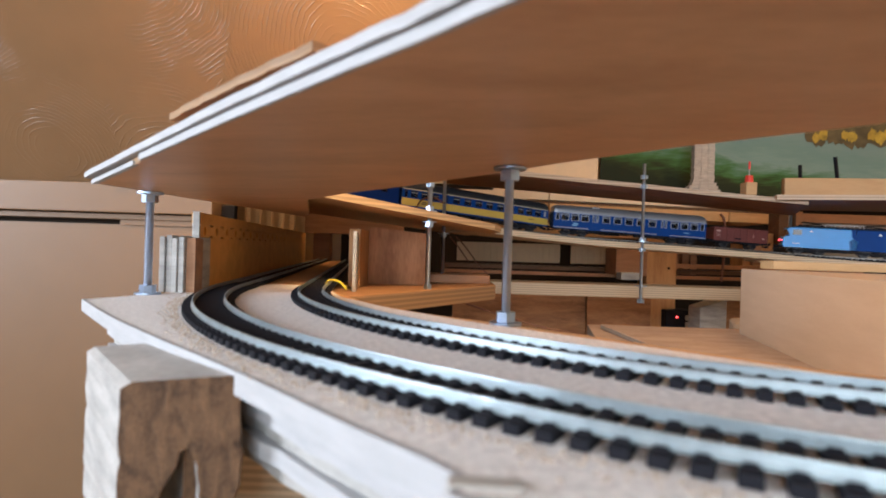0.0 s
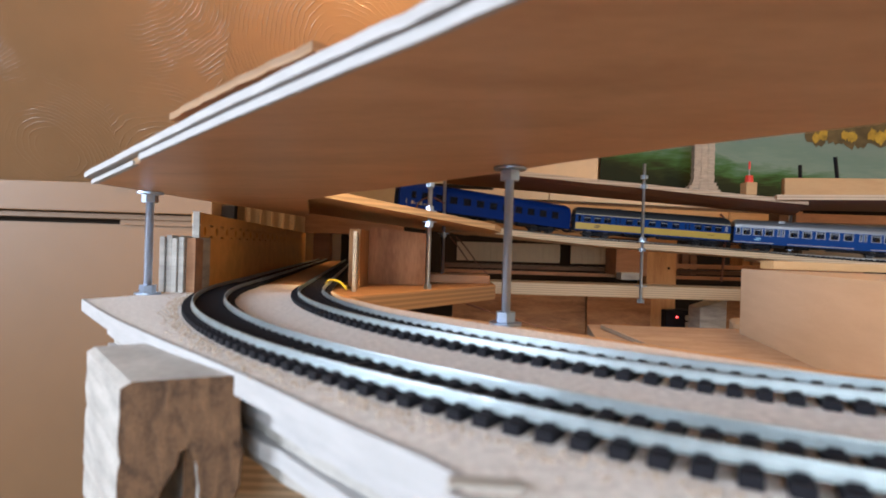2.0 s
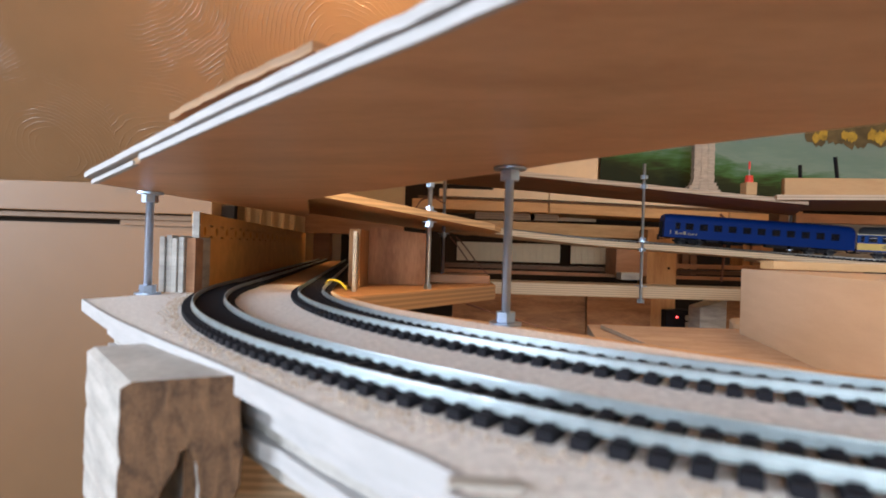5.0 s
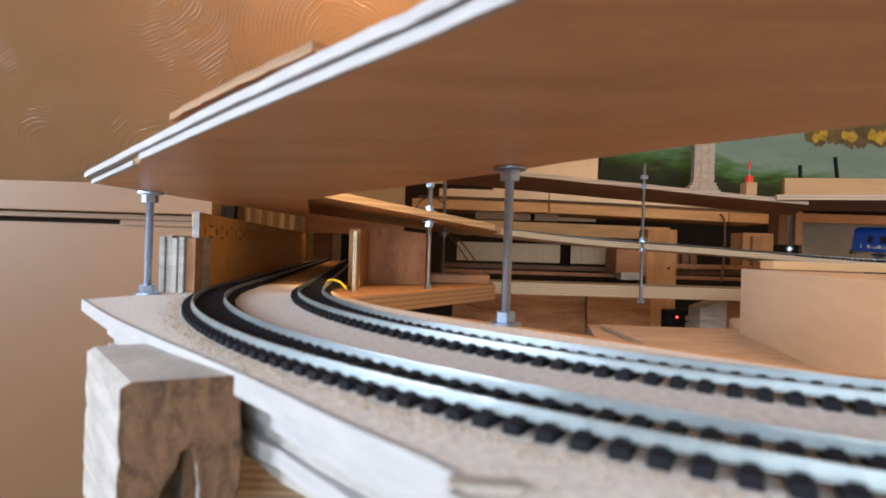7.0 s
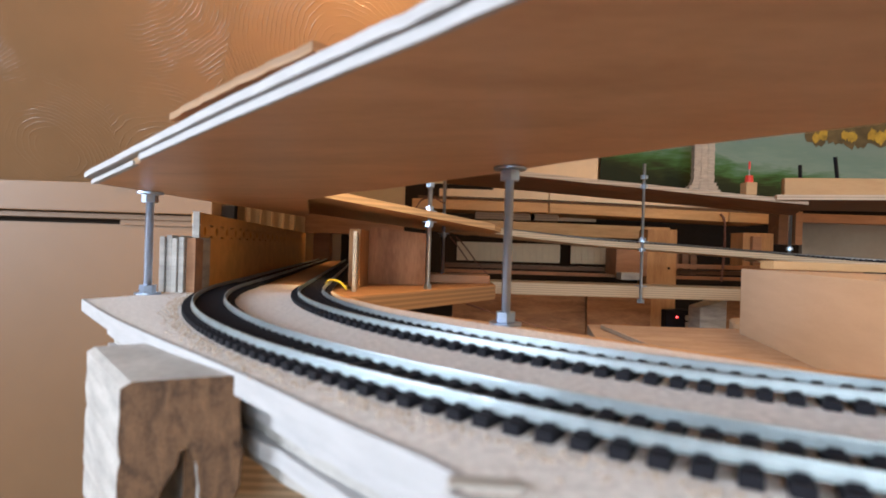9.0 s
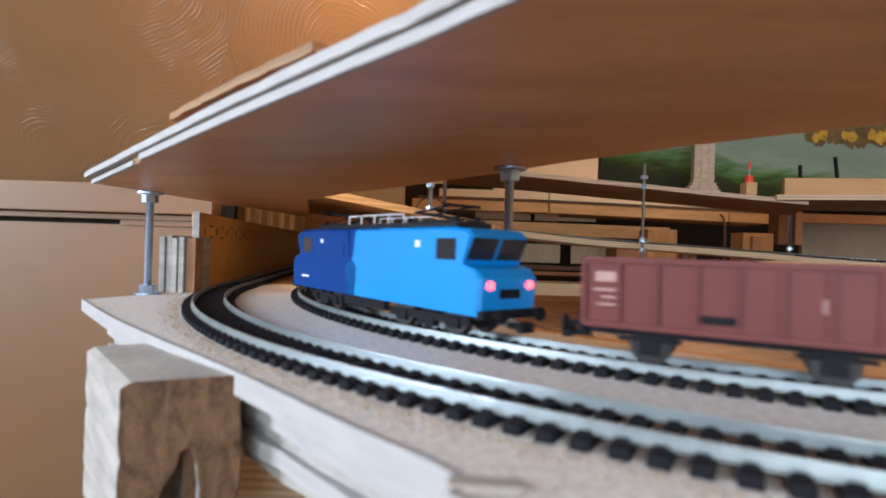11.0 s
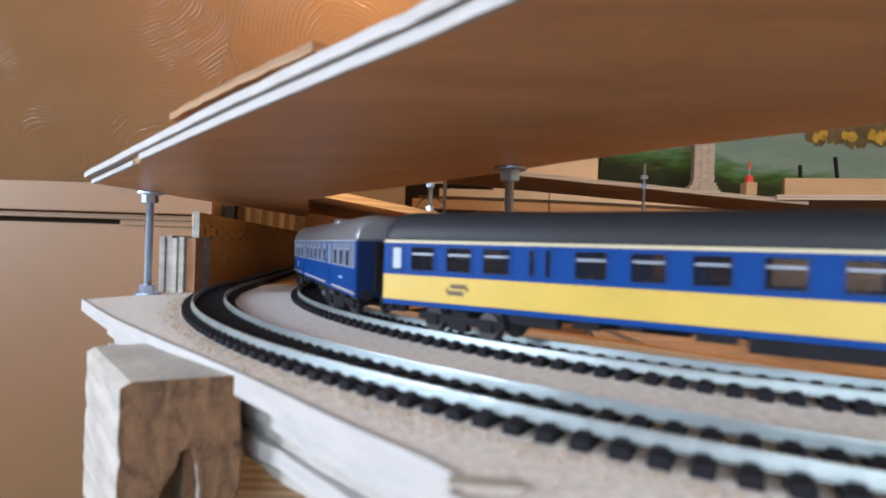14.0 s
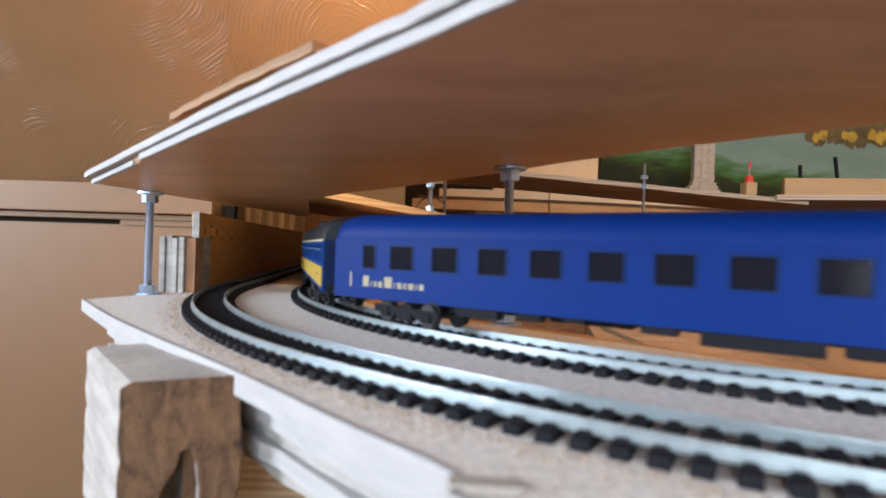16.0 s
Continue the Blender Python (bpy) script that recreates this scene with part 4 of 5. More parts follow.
def small_things():
    t = thing("red_marker", "red and white marker stick on a pine block", "marker")
    part("block", bx(0.4465, 0.4625, 0.795, 0.812, 0.1290, 0.1480, bevel=0.001), PALE_BOARD, t)
    part("cap", cyl(bmesh.new(), (0.4545, 0.803, 0.1480), (0.4545, 0.803, 0.1585), 0.0058, 16, 0.0050), REDPAINT, t, "red cap")
    part("stem", cyl(bmesh.new(), (0.4545, 0.803, 0.1585), (0.4545, 0.803, 0.1790), 0.0010, 8), PALE_DAYLIT, t)
    part("tip", cyl(bmesh.new(), (0.4545, 0.803, 0.1680), (0.4545, 0.803, 0.1795), 0.0015, 10), REDPAINT, t, "red tip")
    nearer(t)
    mesh_thing("scenery_shelf", bx(0.33, 1.10, 1.12, 1.244, 0.152, 0.1646), PINE, "narrow pine shelf at the foot of the backdrop", "shelf", kind="structure")
    tw = thing("stone_pier", "grey model stone pier before the painted backdrop", "model pier")
    z, i = 0.165, 0
    while z < 0.33:
        w = 0.0220 + 0.020 * max(0.0, (0.196 - z) / 0.035)
        n = 3
        for j in range(n):
            x0 = 0.5545 - w + 2 * w * j / n + (0.0012 if i % 2 else 0)
            part("stone", bx(x0, x0 + 2 * w / n - 0.0005, 1.15 + 0.0008 * ((i * 7 + j * 3) % 4) / 3, 1.166, z, z + 0.0071, bevel=0.0005), STONE, tw)
        z += 0.0075
        i += 1
    for x, y, z0, dx, dz in ((0.664, 1.0, 0.185, -0.004, 0.026), (0.737, 1.0, 0.185, -0.012, 0.043)):
        mesh_thing("black_stick", cyl(bmesh.new(), (x, y, z0 - 0.05), (x + dx, y, z0 + dz), 0.0032, 10), BLACK, "thin black stick leaning upright", "stick", group="black sticks")
    mesh_thing("beige_board", bx(0.10, 0.312, 1.10, 1.108, 0.1, 0.285), CREAM_WOOD, "beige board beside the painted backdrop", "board", kind="structure")
    for pts, r in (([(0.51, 0.99, 0.115), (0.515, 0.985, 0.10), (0.516, 0.985, 0.05), (0.513, 0.985, 0.0), (0.512, 0.985, -0.01)], 0.0022),
                   ([(0.02, 0.84, 0.055), (0.035, 0.85, 0.04), (0.055, 0.86, 0.015), (0.075, 0.86, -0.006)], 0.0010),
                   ([(0.01, 0.84, 0.055), (0.025, 0.85, 0.038), (0.040, 0.86, 0.018)], 0.0010),
                   ([(0.03, 0.65, -0.03), (0.07, 0.65, -0.042), (0.12, 0.63, -0.053), (0.18, 0.60, -0.060)], 0.0011),
                   ([(-0.04, 0.72, 0.085), (-0.03, 0.70, 0.098), (-0.015, 0.69, 0.101), (0.0, 0.70, 0.095)], 0.0010)):
        mesh_thing("cable", tube(smooth_curve(pts, 6), r), COPPER, "thin reddish-brown cable hanging loose", "cable", group="cables")
    daubs = [(0.86 + 0.045 * k, 0.335 + 0.004 * math.sin(k * 2.2), 0.036, 0.036, PAINT_BROWN) for k in range(7)]
    daubs += [(0.855, 0.318, 0.010, 0.013, PAINT_YELLOW), (0.872, 0.326, 0.012, 0.014, PAINT_YELLOW), (0.922, 0.325, 0.010, 0.012, PAINT_YELLOW), (0.938, 0.322, 0.013, 0.014, PAINT_YELLOW),
              (0.985, 0.328, 0.012, 0.015, PAINT_YELLOW), (1.003, 0.322, 0.014, 0.016, PAINT_YELLOW), (1.022, 0.330, 0.012, 0.013, PAINT_YELLOW)]
    for i, (x, z, sx, sz, paint) in enumerate(daubs):
        bm = bmesh.new()
        rr = random.Random(i)
        n = 30
        poly = [(x + sx * math.cos(6.2832 * k / n) * rr.uniform(0.72, 1.12), z + sz * math.sin(6.2832 * k / n) * rr.uniform(0.65, 1.15)) for k in range(n)]
        bm.faces.new([bm.verts.new((qx, 1.2440 - 0.0002 * i, qz)) for qx, qz in poly])
        mesh_thing("painted_tree", bm, paint, "brown and yellow tree painted on the backdrop", "painting", kind="structure")


# ---------------------------------------------------------------- rolling stock, front towards +x, rail top at z = 0
def bogie(parent, x, base=0.029, wheel=0.0053, label="black bogie"):
    bm = bmesh.new()
    for y in (-0.0105, 0.0105):
        box(bm, -base * 0.78, base * 0.78, y - 0.0010, y + 0.0010, 0.0045, 0.0078)
        for k in (-base / 2, base / 2):
            box(bm, k - 0.0032, k + 0.0032, y - 0.0017, y + 0.0017, 0.0030, 0.0072)
        box(bm, -0.005, 0.005, y - 0.0016, y + 0.0016, 0.0020, 0.0060)
    box(bm, -0.004, 0.004, -0.0105, 0.0105, 0.0050, 0.0095)
    b = part("bogie", bm, BLACK, parent, label)
    b.matrix_basis = pose(x, 0, 0)
    for k in (-base / 2, base / 2):
        w = bmesh.new()
        for y in (-0.0092, 0.0092):
            s = 1 if y > 0 else -1
            cyl(w, (0, y - 0.0013, 0), (0, y + 0.0013, 0), wheel, 20)
            cyl(w, (0, y - s * 0.0017, 0), (0, y - s * 0.0011, 0), wheel + 0.0008, 20)
        cyl(w, (0, -0.009, 0), (0, 0.009, 0), 0.0010, 8)
        o = part("wheelset", w, WHEEL, b, "dark metal wheelset")
        o.matrix_basis = pose(k, 0, wheel)
    return b


def buffers(o, half, z=0.0118):
    for s in (1, -1):
        for y in (-0.0100, 0.0100):
            bm = cyl(bmesh.new(), (s * half, y, z), (s * (half + 0.0055), y, z), 0.0010, 8)
            cyl(bm, (s * (half + 0.0052), y, z), (s * (half + 0.0062), y, z), 0.0027, 14)
            part("buffer", bm, BLACK, o)
        bm = bx(s * half, s * (half + 0.008), -0.0016, 0.0016, z - 0.0055, z - 0.0035) if s > 0 else bx(s * (half + 0.008), s * half, -0.0016, 0.0016, z - 0.0055, z - 0.0035)
        box(bm, min(s * (half + 0.006), s * (half + 0.009)), max(s * (half + 0.006), s * (half + 0.009)), -0.0032, 0.0032, z - 0.0062, z - 0.0025)
        part("coupler", bm, BLACK, o)


def coach(label, length, body_m, roof_m, wins, doors, frame_m, stripe, logo, vent_bars, wz0, wz1, pane_half):
    """wins and doors: places along the side, from 0 at the front to 1, seen from the left; turned half round for the other side."""
    o = thing("passenger_coach", label, "railway coach", group="coaches of the train")
    h, hw = length / 2, 0.0148
    z0, z1, zr = 0.0104, 0.0373, 0.0498
    part("underframe", box(bx(-h + 0.004, h - 0.004, -0.0130, 0.0130, 0.0100, 0.0118), -h * 0.42, h * 0.42, -0.006, 0.006, 0.0085, 0.0101), BLACK, o)
    part("interior_floor", bx(-h + 0.003, h - 0.003, -0.0138, 0.0138, 0.0119, 0.0135), SEAT, o)
    bm = bmesh.new()
    k = -h + 0.02
    while k < h - 0.025:
        for y in (-0.0095, 0.0095):
            box(bm, k, k + 0.0035, y - 0.0038, y + 0.0038, 0.0136, 0.0258)
        k += 0.0118
    part("seat_rows", bm, SEAT, o, "brown moulded seats")
    part("partition", box(bx(-h * 0.5 - 0.0006, -h * 0.5 + 0.0006, -0.0137, 0.0137, 0.0136, 0.036), h * 0.42 - 0.0006, h * 0.42 + 0.0006, -0.0137, 0.0137, 0.0136, 0.036), SEAT, o)
    half_w = [(u, pane_half if u > 0.073 else 0.0042) for u in wins] + [(u, 0.0030 if u < 0.03 or u > 0.95 else 0.0016) for u in doors]
    half_w.sort()
    frame_me, pane_me = {}, {}
    vent_me, blind_me = bpy.data.meshes.new("vent_bar"), bpy.data.meshes.new("white_blind")
    for me, bm, m in ((vent_me, bx(-0.0050, 0.0050, -0.0004, 0.0003, wz1 - 0.0036, wz1 - 0.0028), FRAME), (blind_me, bx(-0.0020, 0.0020, -0.0004, 0.0001, wz0 + 0.0008, wz1 - 0.0008), FRAME)):
        bm.to_mesh(me)
        bm.free()
        me.materials.append(m)
    for side in (0, 1):
        rot = pose(0, 0, 0, 0, 0, 180 * side)
        # on the left side the front is +x, and the place u runs from the front backwards
        holes = [(h - u * length, w) for u, w in half_w]
        bm = bx(-h, h, hw - 0.0008, hw, z0, wz0)
        box(bm, -h, h, hw - 0.0008, hw, wz1, z1)
        holes.sort()
        x = -h
        for c, w in holes + [(h + 9, 9)]:
            e = min(c - w, h)
            if e > x:
                box(bm, x, e, hw - 0.0008, hw, wz0, wz1)
            x = c + w
        s = part("side_wall", bm, body_m, o)
        s.matrix_basis = rot
        for c, w in holes:
            key = round(w, 5)
            if key not in frame_me:
                t = 0.0007
                fb = bmesh.new()
                zm0, zm1 = wz0 - 0.0003, wz1 + 0.0003
                box(fb, -w - 0.0003, -w + t, -0.0004, 0.00035, zm0, zm1)
                box(fb, w - t, w + 0.0003, -0.0004, 0.00035, zm0, zm1)
                box(fb, -w + t, w - t, -0.0004, 0.00035, zm0, zm0 + t)
                box(fb, -w + t, w - t, -0.0004, 0.00035, zm1 - t, zm1)
                if vent_bars == 1 and w > 0.003:
                    zc = wz1 - 0.0032
                    box(fb, -w + t, w - t, -0.0004, 0.0003, zc, zc + 0.0008)
                    for q in (-w / 3, w / 3):
                        box(fb, q - 0.0002, q + 0.0002, -0.0004, 0.0003, zc + 0.0008, zm1 - t)
                me = bpy.data.meshes.new("window_frame")
                fb.to_mesh(me)
                fb.free()
                me.materials.append(frame_m)
                frame_me[key] = me
                pb = bx(-w, w, -0.0007, -0.0004, wz0, wz1)
                mp_ = bpy.data.meshes.new("window_pane")
                pb.to_mesh(mp_)
                pb.free()
                mp_.materials.append(GLASS if vent_bars else NIGHTGLASS)
                pane_me[key] = mp_
            fr = shared("window", frame_me[key], o, rot @ pose(c, hw, 0))
            shared("pane", pane_me[key], fr, Matrix())
            if vent_bars == 2 and w > 0.003:
                shared("vent_bar", vent_me, fr, Matrix())
            elif vent_bars == 2 and w > 0.0025 and (c > 0) == (side == 0):
                shared("white_blind", blind_me, fr, Matrix())
        # door seams
        for u in doors:
            c = h - u * length
            d = part("door_leaf", box(bx(c - 0.0026, c + 0.0026, hw + 0.0001, hw + 0.0003, z0 + 0.0015, wz0 - 0.0012), c - 0.0026, c + 0.0026, hw + 0.0001, hw + 0.0003, wz1 + 0.0006, wz1 + 0.0022), body_m, o)
            d.matrix_basis = rot
        if stripe:
            bm = bmesh.new()
            for za, zb in stripe[1]:
                for ua, ub in stripe[3]:
                    box(bm, h - ub * length + 0.0003, h - ua * length - 0.0003, hw + 0.0003, hw + 0.0006, za, zb)
            s = part("stripe", bm, stripe[0], o)
            s.matrix_basis = rot
        for mark_name, mark in logo(h, hw, length):
            part(mark_name, mark, stripe[2] if stripe else LETTER, o).matrix_basis = rot
        for u, w, d in ((0.262, 0.010, 0.0042), (0.34, 0.005, 0.0030), (0.40, 0.004, 0.0020), (0.50, 0.006, 0.0030), (0.60, 0.017, 0.0050), (0.715, 0.013, 0.0042)):
            c = h - u * length
            part("underfloor_box", bx(c - w, c + w, hw - 0.0075, hw - 0.0012, z0 - d, z0 + 0.0005, bevel=0.0004), BLACK, o).matrix_basis = rot
        for c in (h - 0.007, -h + 0.007):
            part("step", bx(c - 0.004, c + 0.004, hw - 0.003, hw, z0 - 0.0030, z0 - 0.0022), BLACK, o).matrix_basis = rot
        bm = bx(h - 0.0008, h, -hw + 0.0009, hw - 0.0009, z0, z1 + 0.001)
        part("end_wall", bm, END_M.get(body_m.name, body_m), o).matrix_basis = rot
        bm = bx(h, h + 0.0022, -0.0060, -0.0044, 0.0125, 0.0365)
        box(bm, h, h + 0.0022, 0.0044, 0.0060, 0.0125, 0.0365)
        box(bm, h, h + 0.0022, -0.0044, 0.0044, 0.0345, 0.0365)
        box(bm, h, h + 0.0003, -0.0044, 0.0044, 0.0125, 0.0345)
        part("gangway", bm, BLACK, o, "black rubber gangway").matrix_basis = rot
    prof = [(-hw, z1)]
    for k in range(0, 17):
        a = math.pi - math.pi * k / 16
        prof.append(((hw + 0.0002) * math.copysign(abs(math.cos(a)) ** 0.72, math.cos(a)), z1 + 0.0006 + (zr - z1) * math.sin(a) ** 0.85))
    prof.append((hw, z1))
    st = [(-h, 0.93, 0.72, z1), (-h + 0.002, 0.97, 0.86, z1), (-h + 0.006, 1, 0.97, z1), (-h + 0.011, 1, 1, z1), (h - 0.011, 1, 1, z1), (h - 0.006, 1, 0.97, z1), (h - 0.002, 0.97, 0.86, z1), (h, 0.93, 0.72, z1)]
    r = part("roof", extrude_profile(prof, st), roof_m, o)
    for q in r.data.polygons:
        q.use_smooth = len(q.vertices) == 4
    if vent_bars:
        part("roof_cap", bx(h - 0.745 * length, h - 0.700 * length, -0.0120, 0.0120, zr - 0.0040, zr + 0.0006, bevel=0.0014), roof_m, o)
    part("gutter", box(bx(-h, h, hw - 0.0001, hw + 0.0005, z1 - 0.0006, z1 + 0.0006), -h, h, -hw - 0.0005, -hw + 0.0001, z1 - 0.0006, z1 + 0.0006), (PALELINE if vent_bars == 2 else frame_m) if stripe else body_m, o)
    buffers(o, h - 0.003)
    base = h * 0.70
    return o, [bogie(o, base), bogie(o, -base)], base, h * 0.81


def logo_arrow(h, hw, length):
    """Two interlocked bars near the front end."""
    bm = bmesh.new()
    c, z = h - 0.142 * length, 0.0183
    for x0, x1, za, zb in ((-0.0042, 0.0030, 0.0004, 0.0023), (-0.0030, 0.0042, -0.0023, -0.0004), (-0.0050, -0.0042, -0.0007, 0.0014), (0.0042, 0.0050, -0.0014, 0.0007)):
        box(bm, c + x0, c + x1, hw + 0.0006, hw + 0.0008, z + za, z + zb)
    return [("livery_mark", bm), ("number_bar", bx(-h + 0.028, -h + 0.038, hw + 0.0006, hw + 0.0008, z - 0.0005, z + 0.0005))]


def logo_bar(h, hw, length):
    """A line of bars in place of the lettering."""
    out, x, z = [], h - 0.0185, 0.0176
    for w in (0.0040, 0.0016, 0.0022, 0.0030, 0.0048, 0.0016, 0.0030, 0.0022, 0.0034, 0.0016, 0.0030):
        out.append(("lettering_bar", bx(x - 1.18 * w + 0.0014, x, hw + 0.0001, hw + 0.0003, z - 0.0016, z + (0.0034 if w > 0.0035 else 0.0011))))
        x -= 1.18 * w
    out.append(("number_bar", bx(h - 0.0112, h - 0.0102, hw + 0.0001, hw + 0.0003, 0.0155, 0.0225)))
    return out


def locomotive():
    o = thing("locomotive", "electric locomotive, light blue and dark blue halves, dark pantographs", "locomotive")
    h, hw = 0.0854, 0.0155
    prof = [(h, 0.0100), (h + 0.001, 0.0240), (h - 0.002, 0.0275), (h - 0.0095, 0.0290), (h - 0.0045, 0.0400), (h - 0.0075, 0.0425), (h - 0.016, 0.0435)]
    def half(x_mid, sgn):
        bm = bmesh.new()
        ring = prof + [(x_mid + 0.004, 0.0435), (x_mid + 0.002, 0.03), (x_mid - 0.006, 0.024), (x_mid - 0.004, 0.0100)]
        ring = [(sgn * x, z) for x, z in ring]
        cols = []
        for y, sx, dz in ((-hw, 0.0, 0.0), (-hw + 0.0015, 1.0, 0.0), (hw - 0.0015, 1.0, 0.0), (hw, 0.0, 0.0)):
            cols.append([bm.verts.new((x - (0 if sx else sgn * 0.0012) * (abs(x) > 0.08), y, z - (0 if sx else 0.0012) * (z > 0.042))) for x, z in ring])
        for a, b in zip(cols, cols[1:]):
            for k in range(len(ring)):
                bm.faces.new((a[k], a[(k + 1) % len(ring)], b[(k + 1) % len(ring)], b[k]))
        bm.faces.new(cols[0])
        bm.faces.new(cols[-1][::-1])
        return bm
    part("front_body", half(0.012, 1), BLUE, o, "dark blue front half")
    part("rear_body", half(-0.012, -1), LBLUE, o, "light blue rear half")
    part("middle_body", bx(-0.0145, 0.0145, -hw + 0.0004, hw - 0.0004, 0.0101, 0.0433), BLUE, o)
    part("roof", prism([(-h + 0.02, -0.0105), (h - 0.02, -0.0105), (h - 0.02, 0.0105), (-h + 0.02, 0.0105)], 0.0434, 0.0462, 0.0012), DARKROOF, o, "dark grey roof hatches")
    for s in (1, -1):
        rot = pose(0, 0, 0, 0, 0, 0 if s > 0 else 180)
        bm = bmesh.new()
        for y0, y1 in ((-0.0145, -0.0010), (0.0010, 0.0145)):
            vs = [bm.verts.new(v) for v in ((h - 0.0086, y0, 0.0308), (h - 0.0086, y1, 0.0308), (h - 0.0046, y1, 0.0392), (h - 0.0046, y0, 0.0392))]
            f = bm.faces.new(vs)
            bmesh.ops.extrude_face_region(bm, geom=[f])
            bmesh.ops.translate(bm, verts=vs, vec=(0.0004, 0, 0))
        part("windscreen", bm, DARKGLASS, o, "dark windscreen").matrix_basis = rot
        for y in (-hw - 0.0002, hw - 0.0002):
            part("cab_window", bx(h - 0.026, h - 0.0135, y, y + 0.0004, 0.0305, 0.0390), DARKGLASS, o, "dark cab side window").matrix_basis = rot
            part("lamp_box", bx(h - 0.0408, h - 0.0375, y, y + 0.0004, 0.0352, 0.0380), WHITE, o).matrix_basis = rot
        for y in (-0.0105, 0.0105):
            part("head_light", cyl(bmesh.new(), (h + 0.0006, y, 0.0215), (h + 0.0016, y, 0.0215), 0.0017, 14), REDLAMP if s < 0 else WHITE, o, "glowing red tail light" if s < 0 else "pale head light").matrix_basis = rot
        part("bumper", bx(h - 0.002, h + 0.0022, -0.0150, 0.0150, 0.0088, 0.0122, bevel=0.0005), BLACK, o).matrix_basis = rot
        part("nose_grille", bx(h + 0.0006, h + 0.0013, -0.0052, 0.0052, 0.0165, 0.0200), BLACK, o).matrix_basis = rot
        # pantograph folded on the roof
        bm = bmesh.new()
        for y in (-0.006, 0.006):
            cyl(bm, (0.060, y * 0.7, 0.0468), (0.030, y, 0.0508), 0.0005, 6)
            cyl(bm, (0.030, y, 0.0508), (0.056, y, 0.0530), 0.0005, 6)
            box(bm, 0.026, 0.064, y - 0.0005, y + 0.0005, 0.0462, 0.0470)
        cyl(bm, (0.056, -0.0105, 0.0532), (0.056, 0.0105, 0.0532), 0.0007, 6)
        cyl(bm, (0.030, -0.006, 0.0508), (0.030, 0.006, 0.0508), 0.0005, 6)
        for x in (0.030, 0.060):
            for y in (-0.006, 0.006):
                cyl(bm, (x, y, 0.0460), (x, y, 0.0485), 0.0011, 8)
        part("pantograph", bm, BLACK, o, "folded dark pantograph").matrix_basis = rot
        # side: grille band and small marks
        bm = bmesh.new()
        box(bm, 0.020, 0.050, hw - 0.0001, hw + 0.0003, 0.0285, 0.0360)
        part("side_grille", bm, BLUE if s > 0 else LBLUE, o).matrix_basis = rot
        part("skirt", bx(-0.020, 0.020, hw - 0.004, hw - 0.0008, 0.0050, 0.0100, bevel=0.0005), BLACK, o).matrix_basis = rot
        part("side_marking", bx(0.062, 0.072, hw + 0.0001, hw + 0.0003, 0.0160, 0.0170), WHITE, o).matrix_basis = rot
        # white roof rail
        bm = bmesh.new()
        for y in (-0.0095, 0.0095):
            cyl(bm, (-0.026, y * s, 0.0502), (0.026, y * s, 0.0502), 0.0004, 6)
            for x in (-0.026, -0.013, 0.0, 0.013, 0.026):
                cyl(bm, (x, y * s, 0.0460), (x, y * s, 0.0502), 0.0004, 6)
        if s > 0:
            part("roof_rail", bm, WHITE, o, "thin white roof rail")
        else:
            bm.free()
    buffers(o, h + 0.0018, 0.0108)
    base = 0.047
    return o, [bogie(o, base, 0.032, 0.0068, "black powered bogie"), bogie(o, -base, 0.032, 0.0068, "black powered bogie")], base, base


